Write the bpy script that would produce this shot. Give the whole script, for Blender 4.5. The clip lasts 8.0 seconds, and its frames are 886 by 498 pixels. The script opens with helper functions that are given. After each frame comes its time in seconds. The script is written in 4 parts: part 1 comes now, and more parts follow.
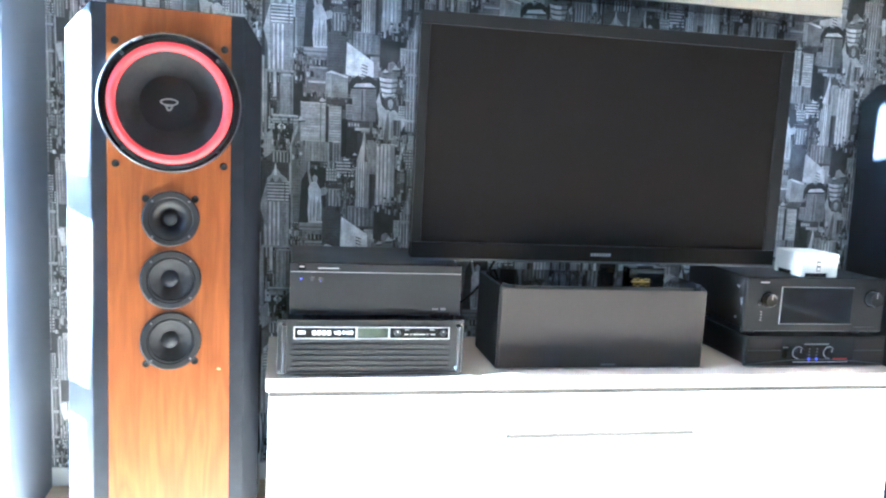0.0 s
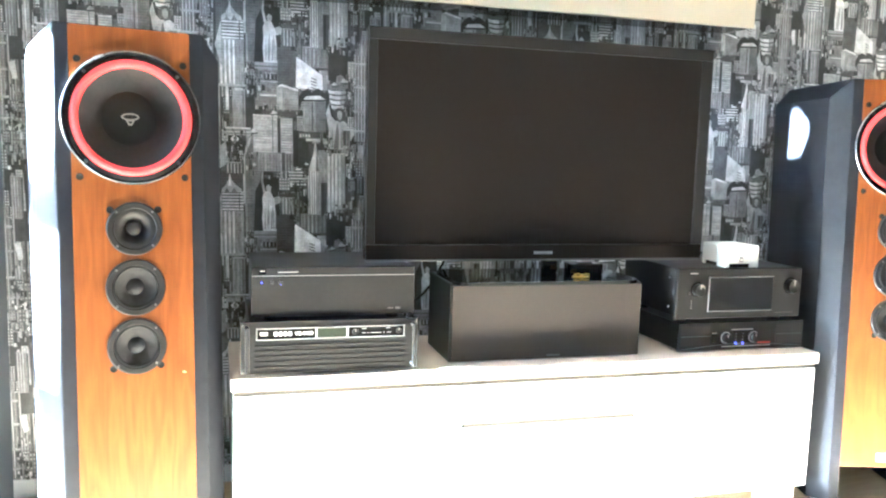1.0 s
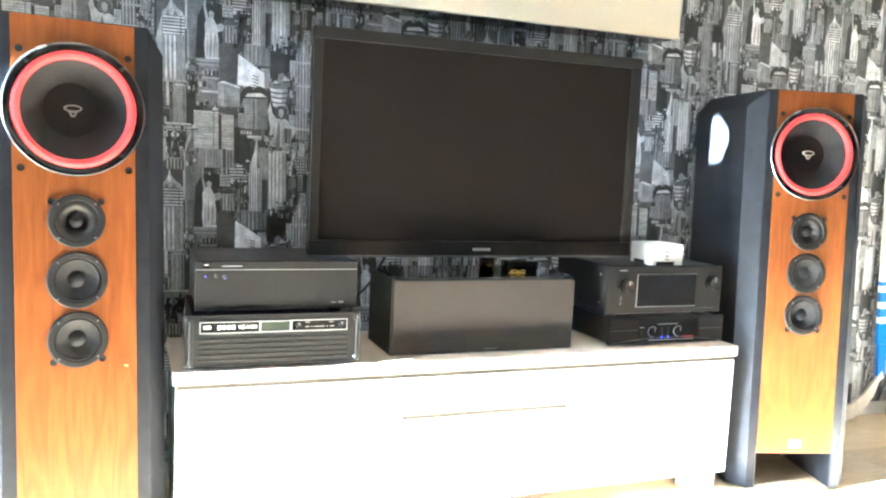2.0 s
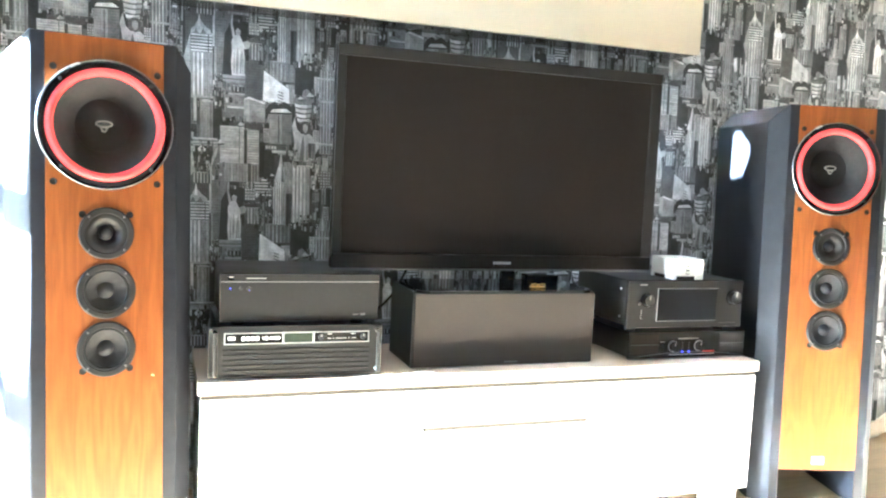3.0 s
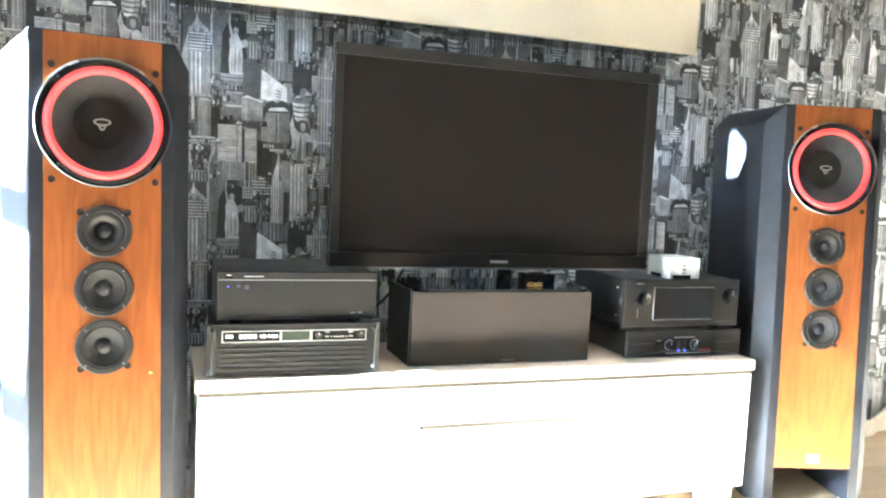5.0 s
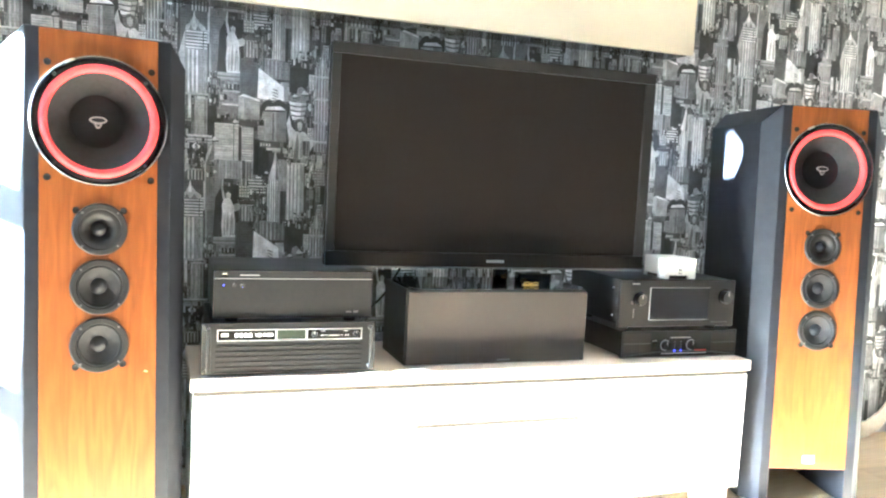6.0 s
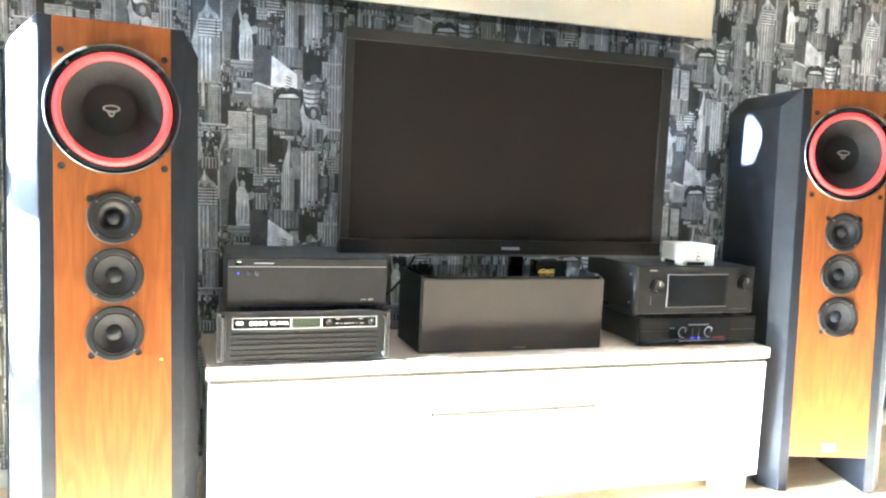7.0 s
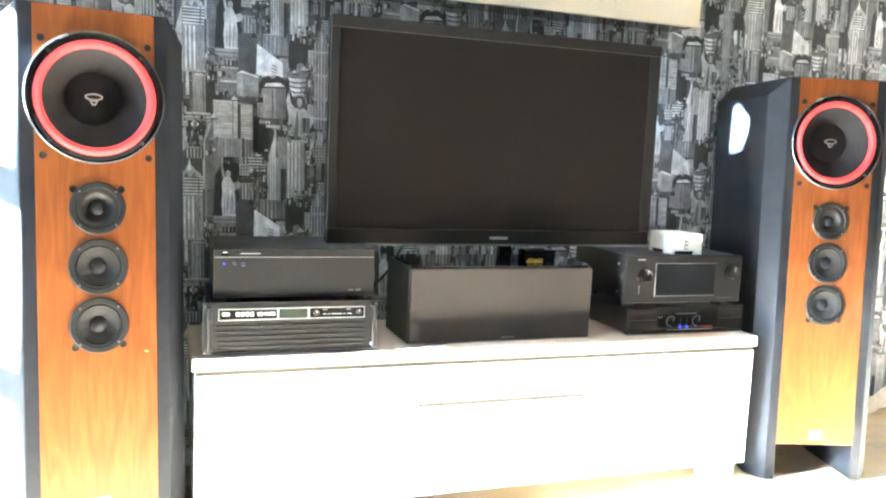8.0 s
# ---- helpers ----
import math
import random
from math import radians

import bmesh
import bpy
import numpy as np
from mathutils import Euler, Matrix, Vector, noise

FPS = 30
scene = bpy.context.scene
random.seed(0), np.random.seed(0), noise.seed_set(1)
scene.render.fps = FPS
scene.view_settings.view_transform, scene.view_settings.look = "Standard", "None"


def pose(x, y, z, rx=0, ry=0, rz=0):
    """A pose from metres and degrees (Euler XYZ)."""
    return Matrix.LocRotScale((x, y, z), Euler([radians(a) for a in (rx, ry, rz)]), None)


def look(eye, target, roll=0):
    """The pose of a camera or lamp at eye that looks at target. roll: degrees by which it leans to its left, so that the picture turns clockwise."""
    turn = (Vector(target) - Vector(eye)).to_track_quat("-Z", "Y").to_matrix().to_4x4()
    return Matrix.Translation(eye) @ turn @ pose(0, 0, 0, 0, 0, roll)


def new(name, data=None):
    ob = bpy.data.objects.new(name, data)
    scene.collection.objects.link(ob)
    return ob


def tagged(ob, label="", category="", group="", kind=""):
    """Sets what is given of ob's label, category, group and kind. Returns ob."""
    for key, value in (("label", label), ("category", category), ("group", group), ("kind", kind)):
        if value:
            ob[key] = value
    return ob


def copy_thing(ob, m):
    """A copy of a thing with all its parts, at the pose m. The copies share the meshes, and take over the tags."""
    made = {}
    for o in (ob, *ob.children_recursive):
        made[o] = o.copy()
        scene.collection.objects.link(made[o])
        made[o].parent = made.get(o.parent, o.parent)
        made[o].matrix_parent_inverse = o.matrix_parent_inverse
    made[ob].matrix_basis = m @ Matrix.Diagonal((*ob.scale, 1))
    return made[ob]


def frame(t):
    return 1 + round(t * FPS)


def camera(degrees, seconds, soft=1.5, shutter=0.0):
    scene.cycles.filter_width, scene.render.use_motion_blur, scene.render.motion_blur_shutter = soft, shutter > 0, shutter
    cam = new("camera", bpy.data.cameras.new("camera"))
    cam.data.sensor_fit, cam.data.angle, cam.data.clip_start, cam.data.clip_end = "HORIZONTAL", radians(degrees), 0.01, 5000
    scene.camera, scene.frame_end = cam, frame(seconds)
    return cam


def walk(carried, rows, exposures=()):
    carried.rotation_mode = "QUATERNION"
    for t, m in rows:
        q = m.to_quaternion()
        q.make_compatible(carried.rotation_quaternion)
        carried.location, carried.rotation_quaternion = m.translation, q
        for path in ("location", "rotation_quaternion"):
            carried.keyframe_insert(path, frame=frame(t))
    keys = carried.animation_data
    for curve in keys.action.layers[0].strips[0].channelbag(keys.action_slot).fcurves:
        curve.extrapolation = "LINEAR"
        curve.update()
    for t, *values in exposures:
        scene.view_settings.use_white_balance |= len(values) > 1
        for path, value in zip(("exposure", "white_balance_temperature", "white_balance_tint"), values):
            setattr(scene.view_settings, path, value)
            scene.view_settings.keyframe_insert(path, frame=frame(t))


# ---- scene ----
cam = camera(57.9, 8.0, soft=2.2)
PATH = [
    (0, (0.027, -2.59, 1.134), (0.423, -0.647, 0.869), 2.9),
    (0.2, (0.0048, -2.6239, 1.1350), (0.4181, -0.6782, 0.9264), 3.35),
    (0.5, (-0.026, -2.674, 1.133), (0.394, -0.727, 0.947), 1.9),
    (0.8, (-0.0308, -2.6998, 1.1346), (0.4513, -0.7686, 0.9394), 1.46),
    (1, (-0.032, -2.711, 1.125), (0.507, -0.8, 0.891), 1.7),
    (1.2, (-0.0514, -2.7226, 1.1191), (0.5273, -0.8273, 0.8492), 2.67),
    (1.5, (-0.082, -2.742, 1.114), (0.606, -0.882, 0.856), 2.5),
    (1.7, (-0.0899, -2.7505, 1.1088), (0.6157, -0.8946, 0.8684), 2.14),
    (2, (-0.093, -2.76, 1.101), (0.62, -0.904, 0.889), 2.6),
    (3.5, (-0.102, -2.791, 1.102), (0.546, -0.907, 0.926), 2.6),
    (4, (-0.104, -2.791, 1.103), (0.562, -0.913, 0.926), 2.7),
    (4.5, (-0.104, -2.791, 1.1), (0.564, -0.914, 0.921), 2.7),
    (6, (-0.095, -2.796, 1.098), (0.577, -0.92, 0.918), 3.0),
    (6.5, (-0.089, -2.795, 1.094), (0.57, -0.914, 0.921), 2.6),
    (7, (-0.087, -2.782, 1.09), (0.548, -0.897, 0.882), 2.6),
    (7.2, (-0.0878, -2.7757, 1.0881), (0.5517, -0.8938, 0.8659), 2.62),
    (7.5, (-0.085, -2.772, 1.088), (0.555, -0.893, 0.845), 2.5),
    (8, (-0.083, -2.77, 1.086), (0.581, -0.897, 0.856), 2.5),
]
EXPOSURES = [(0.0, 7.62, 4150, 3), (0.2, 7.86, 4500, 2), (0.5, 7.98, 4650, 2), (1.5, 7.86, 4850, 1), (3.5, 7.78, 4850, 1), (4.5, 7.67, 4850, 1), (6.0, 7.95, 4850, 1), (6.5, 7.87, 4850, 1), (8.0, 7.82, 4850, 1)]
walk(cam, [(t, look(eye, target, roll)) for t, eye, target, roll in PATH], EXPOSURES)

# ---- light ----
SUN_EL, SUN_AZ = 20.5, 4.5  # degrees above the horizon; degrees from -x towards -y
ce, se = math.cos(radians(SUN_EL)), math.sin(radians(SUN_EL))
TO_SUN = Vector((-ce * math.cos(radians(SUN_AZ)), -ce * math.sin(radians(SUN_AZ)), se))

world = bpy.data.worlds.new("sky")
scene.world = world
world.use_nodes = True
wn = world.node_tree
sky = wn.nodes.new("ShaderNodeTexSky")
sky.sky_type = "NISHITA"
sky.sun_disc = False
sky.air_density, sky.dust_density, sky.ozone_density = 1.0, 0.1, 3.0
sky.sun_elevation = radians(SUN_EL)
sky.sun_rotation = math.atan2(TO_SUN.x, TO_SUN.y)
wn.links.new(sky.outputs[0], wn.nodes["Background"].inputs[0])
wn.nodes["Background"].inputs[1].default_value = 0.05

sun_data = bpy.data.lights.new("sun", "SUN")
sun_data.energy, sun_data.angle, sun_data.color = 5.0, radians(0.5), (1.0, 0.95, 0.87)
sun = new("sun", sun_data)
sun.matrix_world = look((0, 0, 0), -TO_SUN)


# ---- materials ----
def material(name, colour, rough=0.5, metal=0.0, grain=0.0, scale=20.0, stretch=(1, 1, 1), bump=0.0, coat=0.0, second=None, rough_var=0.0):
    """Principled surface with colour mottling at two scales, roughness wear and fine relief."""
    m = bpy.data.materials.new(name)
    m.use_nodes = True
    nt = m.node_tree
    b = nt.nodes["Principled BSDF"]
    b.inputs["Base Color"].default_value = (*colour, 1)
    b.inputs["Roughness"].default_value = rough
    b.inputs["Metallic"].default_value = metal
    b.inputs["Coat Weight"].default_value = coat
    b.inputs["Coat Roughness"].default_value = 0.05
    if not (grain or bump or rough_var):
        return m
    co = nt.nodes.new("ShaderNodeTexCoord")
    mp = nt.nodes.new("ShaderNodeMapping")
    mp.inputs["Scale"].default_value = stretch
    nt.links.new(co.outputs["Object"], mp.inputs[0])
    fine = nt.nodes.new("ShaderNodeTexNoise")
    fine.inputs["Scale"].default_value, fine.inputs["Detail"].default_value = scale, 5
    broad = nt.nodes.new("ShaderNodeTexNoise")
    broad.inputs["Scale"].default_value, broad.inputs["Detail"].default_value = scale / 7, 2
    for n in (fine, broad):
        nt.links.new(mp.outputs[0], n.inputs["Vector"])
    add = nt.nodes.new("ShaderNodeMix")
    add.data_type = "FLOAT"
    add.inputs[0].default_value = 0.45
    nt.links.new(fine.outputs[0], add.inputs[2])
    nt.links.new(broad.outputs[0], add.inputs[3])
    if grain:
        ramp = nt.nodes.new("ShaderNodeValToRGB")
        lo = tuple(c * (1 - grain) for c in colour)
        hi = second or tuple(min(1, c * (1 + grain)) for c in colour)
        ramp.color_ramp.elements[0].position, ramp.color_ramp.elements[1].position = 0.3, 0.7
        ramp.color_ramp.elements[0].color, ramp.color_ramp.elements[1].color = (*lo, 1), (*hi, 1)
        nt.links.new(add.outputs[0], ramp.inputs[0])
        nt.links.new(ramp.outputs[0], b.inputs["Base Color"])
    if rough_var:
        rr = nt.nodes.new("ShaderNodeMapRange")
        rr.inputs["To Min"].default_value, rr.inputs["To Max"].default_value = max(0.02, rough - rough_var), rough + rough_var
        nt.links.new(broad.outputs[0], rr.inputs[0])
        nt.links.new(rr.outputs[0], b.inputs["Roughness"])
    if bump:
        bp = nt.nodes.new("ShaderNodeBump")
        bp.inputs["Strength"].default_value, bp.inputs["Distance"].default_value = bump, 0.001
        nt.links.new(fine.outputs[0], bp.inputs["Height"])
        nt.links.new(bp.outputs[0], b.inputs["Normal"])
    return m


def veneer_material(name, dark, light, rough=0.35, coat=0.3):
    """Wood veneer: long grain along z with cathedral figure and darker pores."""
    m = bpy.data.materials.new(name)
    m.use_nodes = True
    nt = m.node_tree
    b = nt.nodes["Principled BSDF"]
    b.inputs["Roughness"].default_value = rough
    b.inputs["Coat Weight"].default_value, b.inputs["Coat Roughness"].default_value = coat, 0.25
    co = nt.nodes.new("ShaderNodeTexCoord")
    mp = nt.nodes.new("ShaderNodeMapping")
    mp.inputs["Scale"].default_value = (7.0, 7.0, 0.9)
    nt.links.new(co.outputs["Object"], mp.inputs[0])
    warp = nt.nodes.new("ShaderNodeTexNoise")
    warp.inputs["Scale"].default_value, warp.inputs["Detail"].default_value = 1.3, 3
    nt.links.new(mp.outputs[0], warp.inputs["Vector"])
    rings = nt.nodes.new("ShaderNodeMath")
    rings.operation = "MULTIPLY"
    rings.inputs[1].default_value = 9.0
    nt.links.new(warp.outputs[0], rings.inputs[0])
    tri = nt.nodes.new("ShaderNodeMath")
    tri.operation = "PINGPONG"
    tri.inputs[1].default_value = 0.5
    nt.links.new(rings.outputs[0], tri.inputs[0])
    mp2 = nt.nodes.new("ShaderNodeMapping")
    mp2.inputs["Scale"].default_value = (160.0, 160.0, 4.0)
    nt.links.new(co.outputs["Object"], mp2.inputs[0])
    pores = nt.nodes.new("ShaderNodeTexNoise")
    pores.inputs["Scale"].default_value, pores.inputs["Detail"].default_value = 1.0, 3
    nt.links.new(mp2.outputs[0], pores.inputs["Vector"])
    mix = nt.nodes.new("ShaderNodeMix")
    mix.data_type = "FLOAT"
    mix.inputs[0].default_value = 0.45
    nt.links.new(tri.outputs[0], mix.inputs[2])
    nt.links.new(pores.outputs[0], mix.inputs[3])
    ramp = nt.nodes.new("ShaderNodeValToRGB")
    ramp.color_ramp.elements[0].position, ramp.color_ramp.elements[1].position = 0.05, 0.72
    ramp.color_ramp.elements[0].color, ramp.color_ramp.elements[1].color = (*dark, 1), (*light, 1)
    nt.links.new(mix.outputs[0], ramp.inputs[0])
    nt.links.new(ramp.outputs[0], b.inputs["Base Color"])
    bp = nt.nodes.new("ShaderNodeBump")
    bp.inputs["Strength"].default_value, bp.inputs["Distance"].default_value = 0.15, 0.0005
    nt.links.new(pores.outputs[0], bp.inputs["Height"])
    nt.links.new(bp.outputs[0], b.inputs["Normal"])
    return m


def glow_material(name, colour, strength):
    m = bpy.data.materials.new(name)
    m.use_nodes = True
    b = m.node_tree.nodes["Principled BSDF"]
    b.inputs["Base Color"].default_value = (*colour, 1)
    b.inputs["Emission Color"].default_value = (*colour, 1)
    b.inputs["Emission Strength"].default_value = strength
    return m


def glass_material(name):
    m = bpy.data.materials.new(name)
    m.use_nodes = True
    b = m.node_tree.nodes["Principled BSDF"]
    b.inputs["Transmission Weight"].default_value, b.inputs["Roughness"].default_value, b.inputs["IOR"].default_value = 1.0, 0.0, 1.02
    return m


# for the unseen walls: kept dark so they bounce little light
DIMMED_WALL_PAINT = material("dimmed_grey_wall_paint", (0.15, 0.146, 0.14), 0.7, grain=0.05, scale=30, bump=0.15)
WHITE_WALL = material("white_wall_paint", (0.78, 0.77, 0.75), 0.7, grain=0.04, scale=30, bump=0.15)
WHITE_LACQUER = material("white_lacquer", (0.80, 0.80, 0.79), 0.28, grain=0.02, scale=12, rough_var=0.06)
WHITE_TOP = material("white_worktop", (0.62, 0.52, 0.425), 0.4, grain=0.04, scale=14, rough_var=0.08)
CREAM_PAINT = material("cream_cabinet_paint", (0.52, 0.455, 0.345), 0.5, grain=0.03, scale=9, rough_var=0.06)
WHITE_PLASTIC = material("white_plastic", (0.78, 0.77, 0.75), 0.35, grain=0.02, scale=40)
CEILING_PAINT = material("ceiling_paint", (0.84, 0.835, 0.82), 0.8, grain=0.03, scale=25, bump=0.1)
BLACK_LACQUER = material("black_satin_lacquer", (0.013, 0.014, 0.0175), 0.52, grain=0.2, scale=30, rough_var=0.06)
BLACK_SATIN = material("black_satin_metal", (0.017, 0.0165, 0.016), 0.38, grain=0.2, scale=60, bump=0.05, rough_var=0.06)
BLACK_FABRIC = material("black_grille_fabric", (0.0195, 0.0143, 0.0106), 0.85, grain=0.16, scale=700, bump=0.5)
BLACK_GLOSS = material("gloss_black_plastic", (0.008, 0.008, 0.009), 0.06, rough_var=0.03, scale=8)
BLACK_DULL = material("dull_black_plastic", (0.0068, 0.0062, 0.0057), 0.55, grain=0.25, scale=80)
BEZEL = material("dark_grey_gloss_bezel", (0.0135, 0.0127, 0.012), 0.3, rough_var=0.05, scale=8)
SCREEN = material("dark_screen_glass", (0.0092, 0.0076, 0.0068), 0.35, rough_var=0.04, scale=5)
CONE = material("charcoal_cone_paper", (0.0185, 0.018, 0.0183), 0.75, grain=0.25, scale=90, bump=0.3)
DUST_CAP = material("black_dust_cap", (0.013, 0.0135, 0.0155), 0.5, grain=0.2, scale=50)
RED_FOAM = material("red_foam_surround", (0.75, 0.035, 0.035), 0.5, grain=0.12, scale=60, bump=0.15)
SCREEN.node_tree.nodes["Principled BSDF"].inputs["Specular IOR Level"].default_value = 0.12
BLACK_LACQUER.node_tree.nodes["Principled BSDF"].inputs["Specular IOR Level"].default_value = 0.13
BEZEL.node_tree.nodes["Principled BSDF"].inputs["Specular IOR Level"].default_value = 0.22
BLACK_DULL.node_tree.nodes["Principled BSDF"].inputs["Specular IOR Level"].default_value = 0.3
BLACK_SATIN.node_tree.nodes["Principled BSDF"].inputs["Specular IOR Level"].default_value = 0.35
RUBBER = material("black_rubber", (0.007, 0.007, 0.007), 0.6, grain=0.25, scale=60)
for m in (CONE, DUST_CAP, RUBBER):
    m.node_tree.nodes["Principled BSDF"].inputs["Specular IOR Level"].default_value = 0.2
DULL_DARK = material("dark_grey_print", (0.09, 0.09, 0.09), 0.4, grain=0.1, scale=50)
DULL_PRINT = material("dull_silver_print", (0.28, 0.28, 0.28), 0.4, grain=0.08, scale=50)
DARK_CHROME = material("dark_chrome", (0.075, 0.072, 0.068), 0.3, 1.0, rough_var=0.06, scale=40)
CHROME = material("bright_chrome", (0.34, 0.34, 0.34), 0.26, 1.0, rough_var=0.05, scale=30)
STEEL = material("brushed_steel", (0.62, 0.61, 0.59), 0.35, 0.7, grain=0.15, scale=40, stretch=(0.1, 1, 1))
SILVER_PRINT = material("silver_print", (0.34, 0.325, 0.30), 0.4, grain=0.08, scale=50)
GOLD = material("gold_print", (0.75, 0.45, 0.08), 0.3, 0.6, grain=0.15, scale=200)
DISPLAY = material("display_glass", (0.012, 0.012, 0.014), 0.08, rough_var=0.03, scale=10)
GREEN_DISPLAY = material("grey_green_display", (0.030, 0.036, 0.026), 0.2, grain=0.1, scale=60)
BLUE_LED = glow_material("blue_led", (0.07, 0.09, 1.0), 0.018)
RED_PRINT = material("red_print", (0.45, 0.03, 0.02), 0.4, grain=0.1, scale=60)
CHERRY = veneer_material("cherry_veneer", (0.104, 0.0300, 0.0060), (0.194, 0.0620, 0.0118), 0.42, 0.02)
CHERRY.node_tree.nodes["Principled BSDF"].inputs["Specular IOR Level"].default_value = 0.2
GREY_LAMINATE = material("grey_gloss_laminate", (0.12, 0.12, 0.122), 0.14, grain=0.08, scale=10, rough_var=0.05)
# dark brown that stands for the shade inside the sideboard's grooves
GROOVE_SHADE = material("brown_groove_shade", (0.034, 0.027, 0.020), 0.5, grain=0.08, scale=30)
BOOKCASE_PAINT = material("grey_bookcase_paint", (0.19, 0.20, 0.215), 0.6, grain=0.04, scale=12, rough_var=0.06)
GLASS = glass_material("window_glass")

TONES = [material("print_grey_%s" % n, (v, v, v * 1.03), 0.42, grain=0.3, scale=260, stretch=(1, 1, 0.45), rough_var=0.06)
         for n, v in (("black", 0.034), ("char", 0.078), ("slate", 0.155), ("mid", 0.26), ("pale", 0.35), ("light", 0.485), ("white", 0.66))]

WINDOW_SHADE = ((0.85, 1.3), (0.75, 1.5), (0.68, 1.35), (0.7, 1.25), (0.74, 1.18), (0.84, 1.12), (0.9, 1.06))
for m, (low, high) in zip(TONES, WINDOW_SHADE):
    # each printed shape a little lighter or darker than the next, with rows of tiny windows and soft cloudy shading
    nt = m.node_tree
    b = nt.nodes["Principled BSDF"]
    geo = nt.nodes.new("ShaderNodeNewGeometry")
    span = nt.nodes.new("ShaderNodeMapRange")
    span.inputs["To Min"].default_value, span.inputs["To Max"].default_value = 0.78, 1.2
    nt.links.new(geo.outputs["Random Per Island"], span.inputs["Value"])
    co = nt.nodes.new("ShaderNodeTexCoord")
    cut = nt.nodes.new("ShaderNodeSeparateXYZ")
    flat = nt.nodes.new("ShaderNodeCombineXYZ")
    slide = nt.nodes.new("ShaderNodeMath")
    slide.operation = "MULTIPLY_ADD"
    slide.inputs[1].default_value = 0.37
    nt.links.new(co.outputs["Object"], cut.inputs[0])
    nt.links.new(geo.outputs["Random Per Island"], slide.inputs[0])
    nt.links.new(cut.outputs["X"], slide.inputs[2])
    nt.links.new(slide.outputs[0], flat.inputs["X"])
    nt.links.new(cut.outputs["Z"], flat.inputs["Y"])
    panes = nt.nodes.new("ShaderNodeTexBrick")
    panes.offset, panes.squash = 0.0, 1.0
    for key, value in (("Scale", 1.0), ("Mortar Size", 0.0011), ("Mortar Smooth", 0.4), ("Brick Width", 0.0068), ("Row Height", 0.0088)):
        panes.inputs[key].default_value = value
    panes.inputs["Color1"].default_value = (low, low, low, 1)
    panes.inputs["Color2"].default_value = (1, 1, 1, 1)
    panes.inputs["Mortar"].default_value = (high, high, high, 1)
    cloud = nt.nodes.new("ShaderNodeTexNoise")
    cloud.inputs["Scale"].default_value, cloud.inputs["Detail"].default_value = 26.0, 3
    for n in (panes, cloud):
        nt.links.new(flat.outputs[0], n.inputs["Vector"])
    shade = nt.nodes.new("ShaderNodeMapRange")
    shade.inputs["From Min"].default_value, shade.inputs["From Max"].default_value = 0.3, 0.7
    shade.inputs["To Min"].default_value, shade.inputs["To Max"].default_value = 0.72, 1.25
    nt.links.new(cloud.outputs[0], shade.inputs["Value"])
    one, two = nt.nodes.new("ShaderNodeMath"), nt.nodes.new("ShaderNodeMath")
    one.operation = two.operation = "MULTIPLY"
    nt.links.new(span.outputs[0], one.inputs[0])
    nt.links.new(panes.outputs["Color"], one.inputs[1])
    nt.links.new(one.outputs[0], two.inputs[0])
    nt.links.new(shade.outputs[0], two.inputs[1])
    hsv = nt.nodes.new("ShaderNodeHueSaturation")
    nt.links.new(two.outputs[0], hsv.inputs["Value"])
    for link in list(b.inputs["Base Color"].links):
        nt.links.new(link.from_socket, hsv.inputs["Color"])
    nt.links.new(hsv.outputs[0], b.inputs["Base Color"])

# ---- building helpers ----
def mesh_of(bm, name, mats):
    bmesh.ops.recalc_face_normals(bm, faces=bm.faces)
    me = bpy.data.meshes.new(name)
    bm.to_mesh(me)
    bm.free()
    for m in (mats if isinstance(mats, (list, tuple)) else [mats]):
        me.materials.append(m)
    return me


def part(name, bm, mat, parent=None, label="", smooth=False):
    ob = new(name, mesh_of(bm, name, mat))
    if smooth:
        ob.data.shade_smooth()
        ob.data.set_sharp_from_angle(angle=radians(35))
    if parent:
        ob.parent = parent
    if label:
        tagged(ob, label)
    return ob


def thing(name, m, label, category, group="", kind=""):
    ob = new(name)
    ob.empty_display_size = 0.05
    ob.matrix_world = m
    return tagged(ob, label, category, group, kind)


def box(x0, x1, y0, y1, z0, z1, bevel=0.0, bm=None, segments=2):
    bm = bm or bmesh.new()
    r = bmesh.ops.create_cube(bm, size=1, matrix=Matrix.Translation(((x0 + x1) / 2, (y0 + y1) / 2, (z0 + z1) / 2)) @ Matrix.Diagonal((x1 - x0, y1 - y0, z1 - z0, 1)))
    if bevel:
        edges = list({e for v in r["verts"] for e in v.link_edges})
        bmesh.ops.bevel(bm, geom=edges, offset=bevel, segments=segments, affect="EDGES", profile=0.6)
    return bm


def lathe(profile, x=0.0, z=0.0, y=0.0, seg=64, bm=None):
    """Turn (radius, distance out towards -y) pairs round an axis along y."""
    bm = bm or bmesh.new()
    rings = []
    for r, d in profile:
        if r < 1e-6:
            rings.append([bm.verts.new((x, y - d, z))])
        else:
            rings.append([bm.verts.new((x + r * math.cos(2 * math.pi * k / seg), y - d, z + r * math.sin(2 * math.pi * k / seg))) for k in range(seg)])
    for a, b in zip(rings, rings[1:]):
        for k in range(seg):
            j = (k + 1) % seg
            if len(a) == 1 and len(b) > 1:
                bm.faces.new((a[0], b[k], b[j]))
            elif len(b) == 1 and len(a) > 1:
                bm.faces.new((a[k], a[j], b[0]))
            elif len(a) > 1:
                bm.faces.new((a[k], a[j], b[j], b[k]))
    return bm


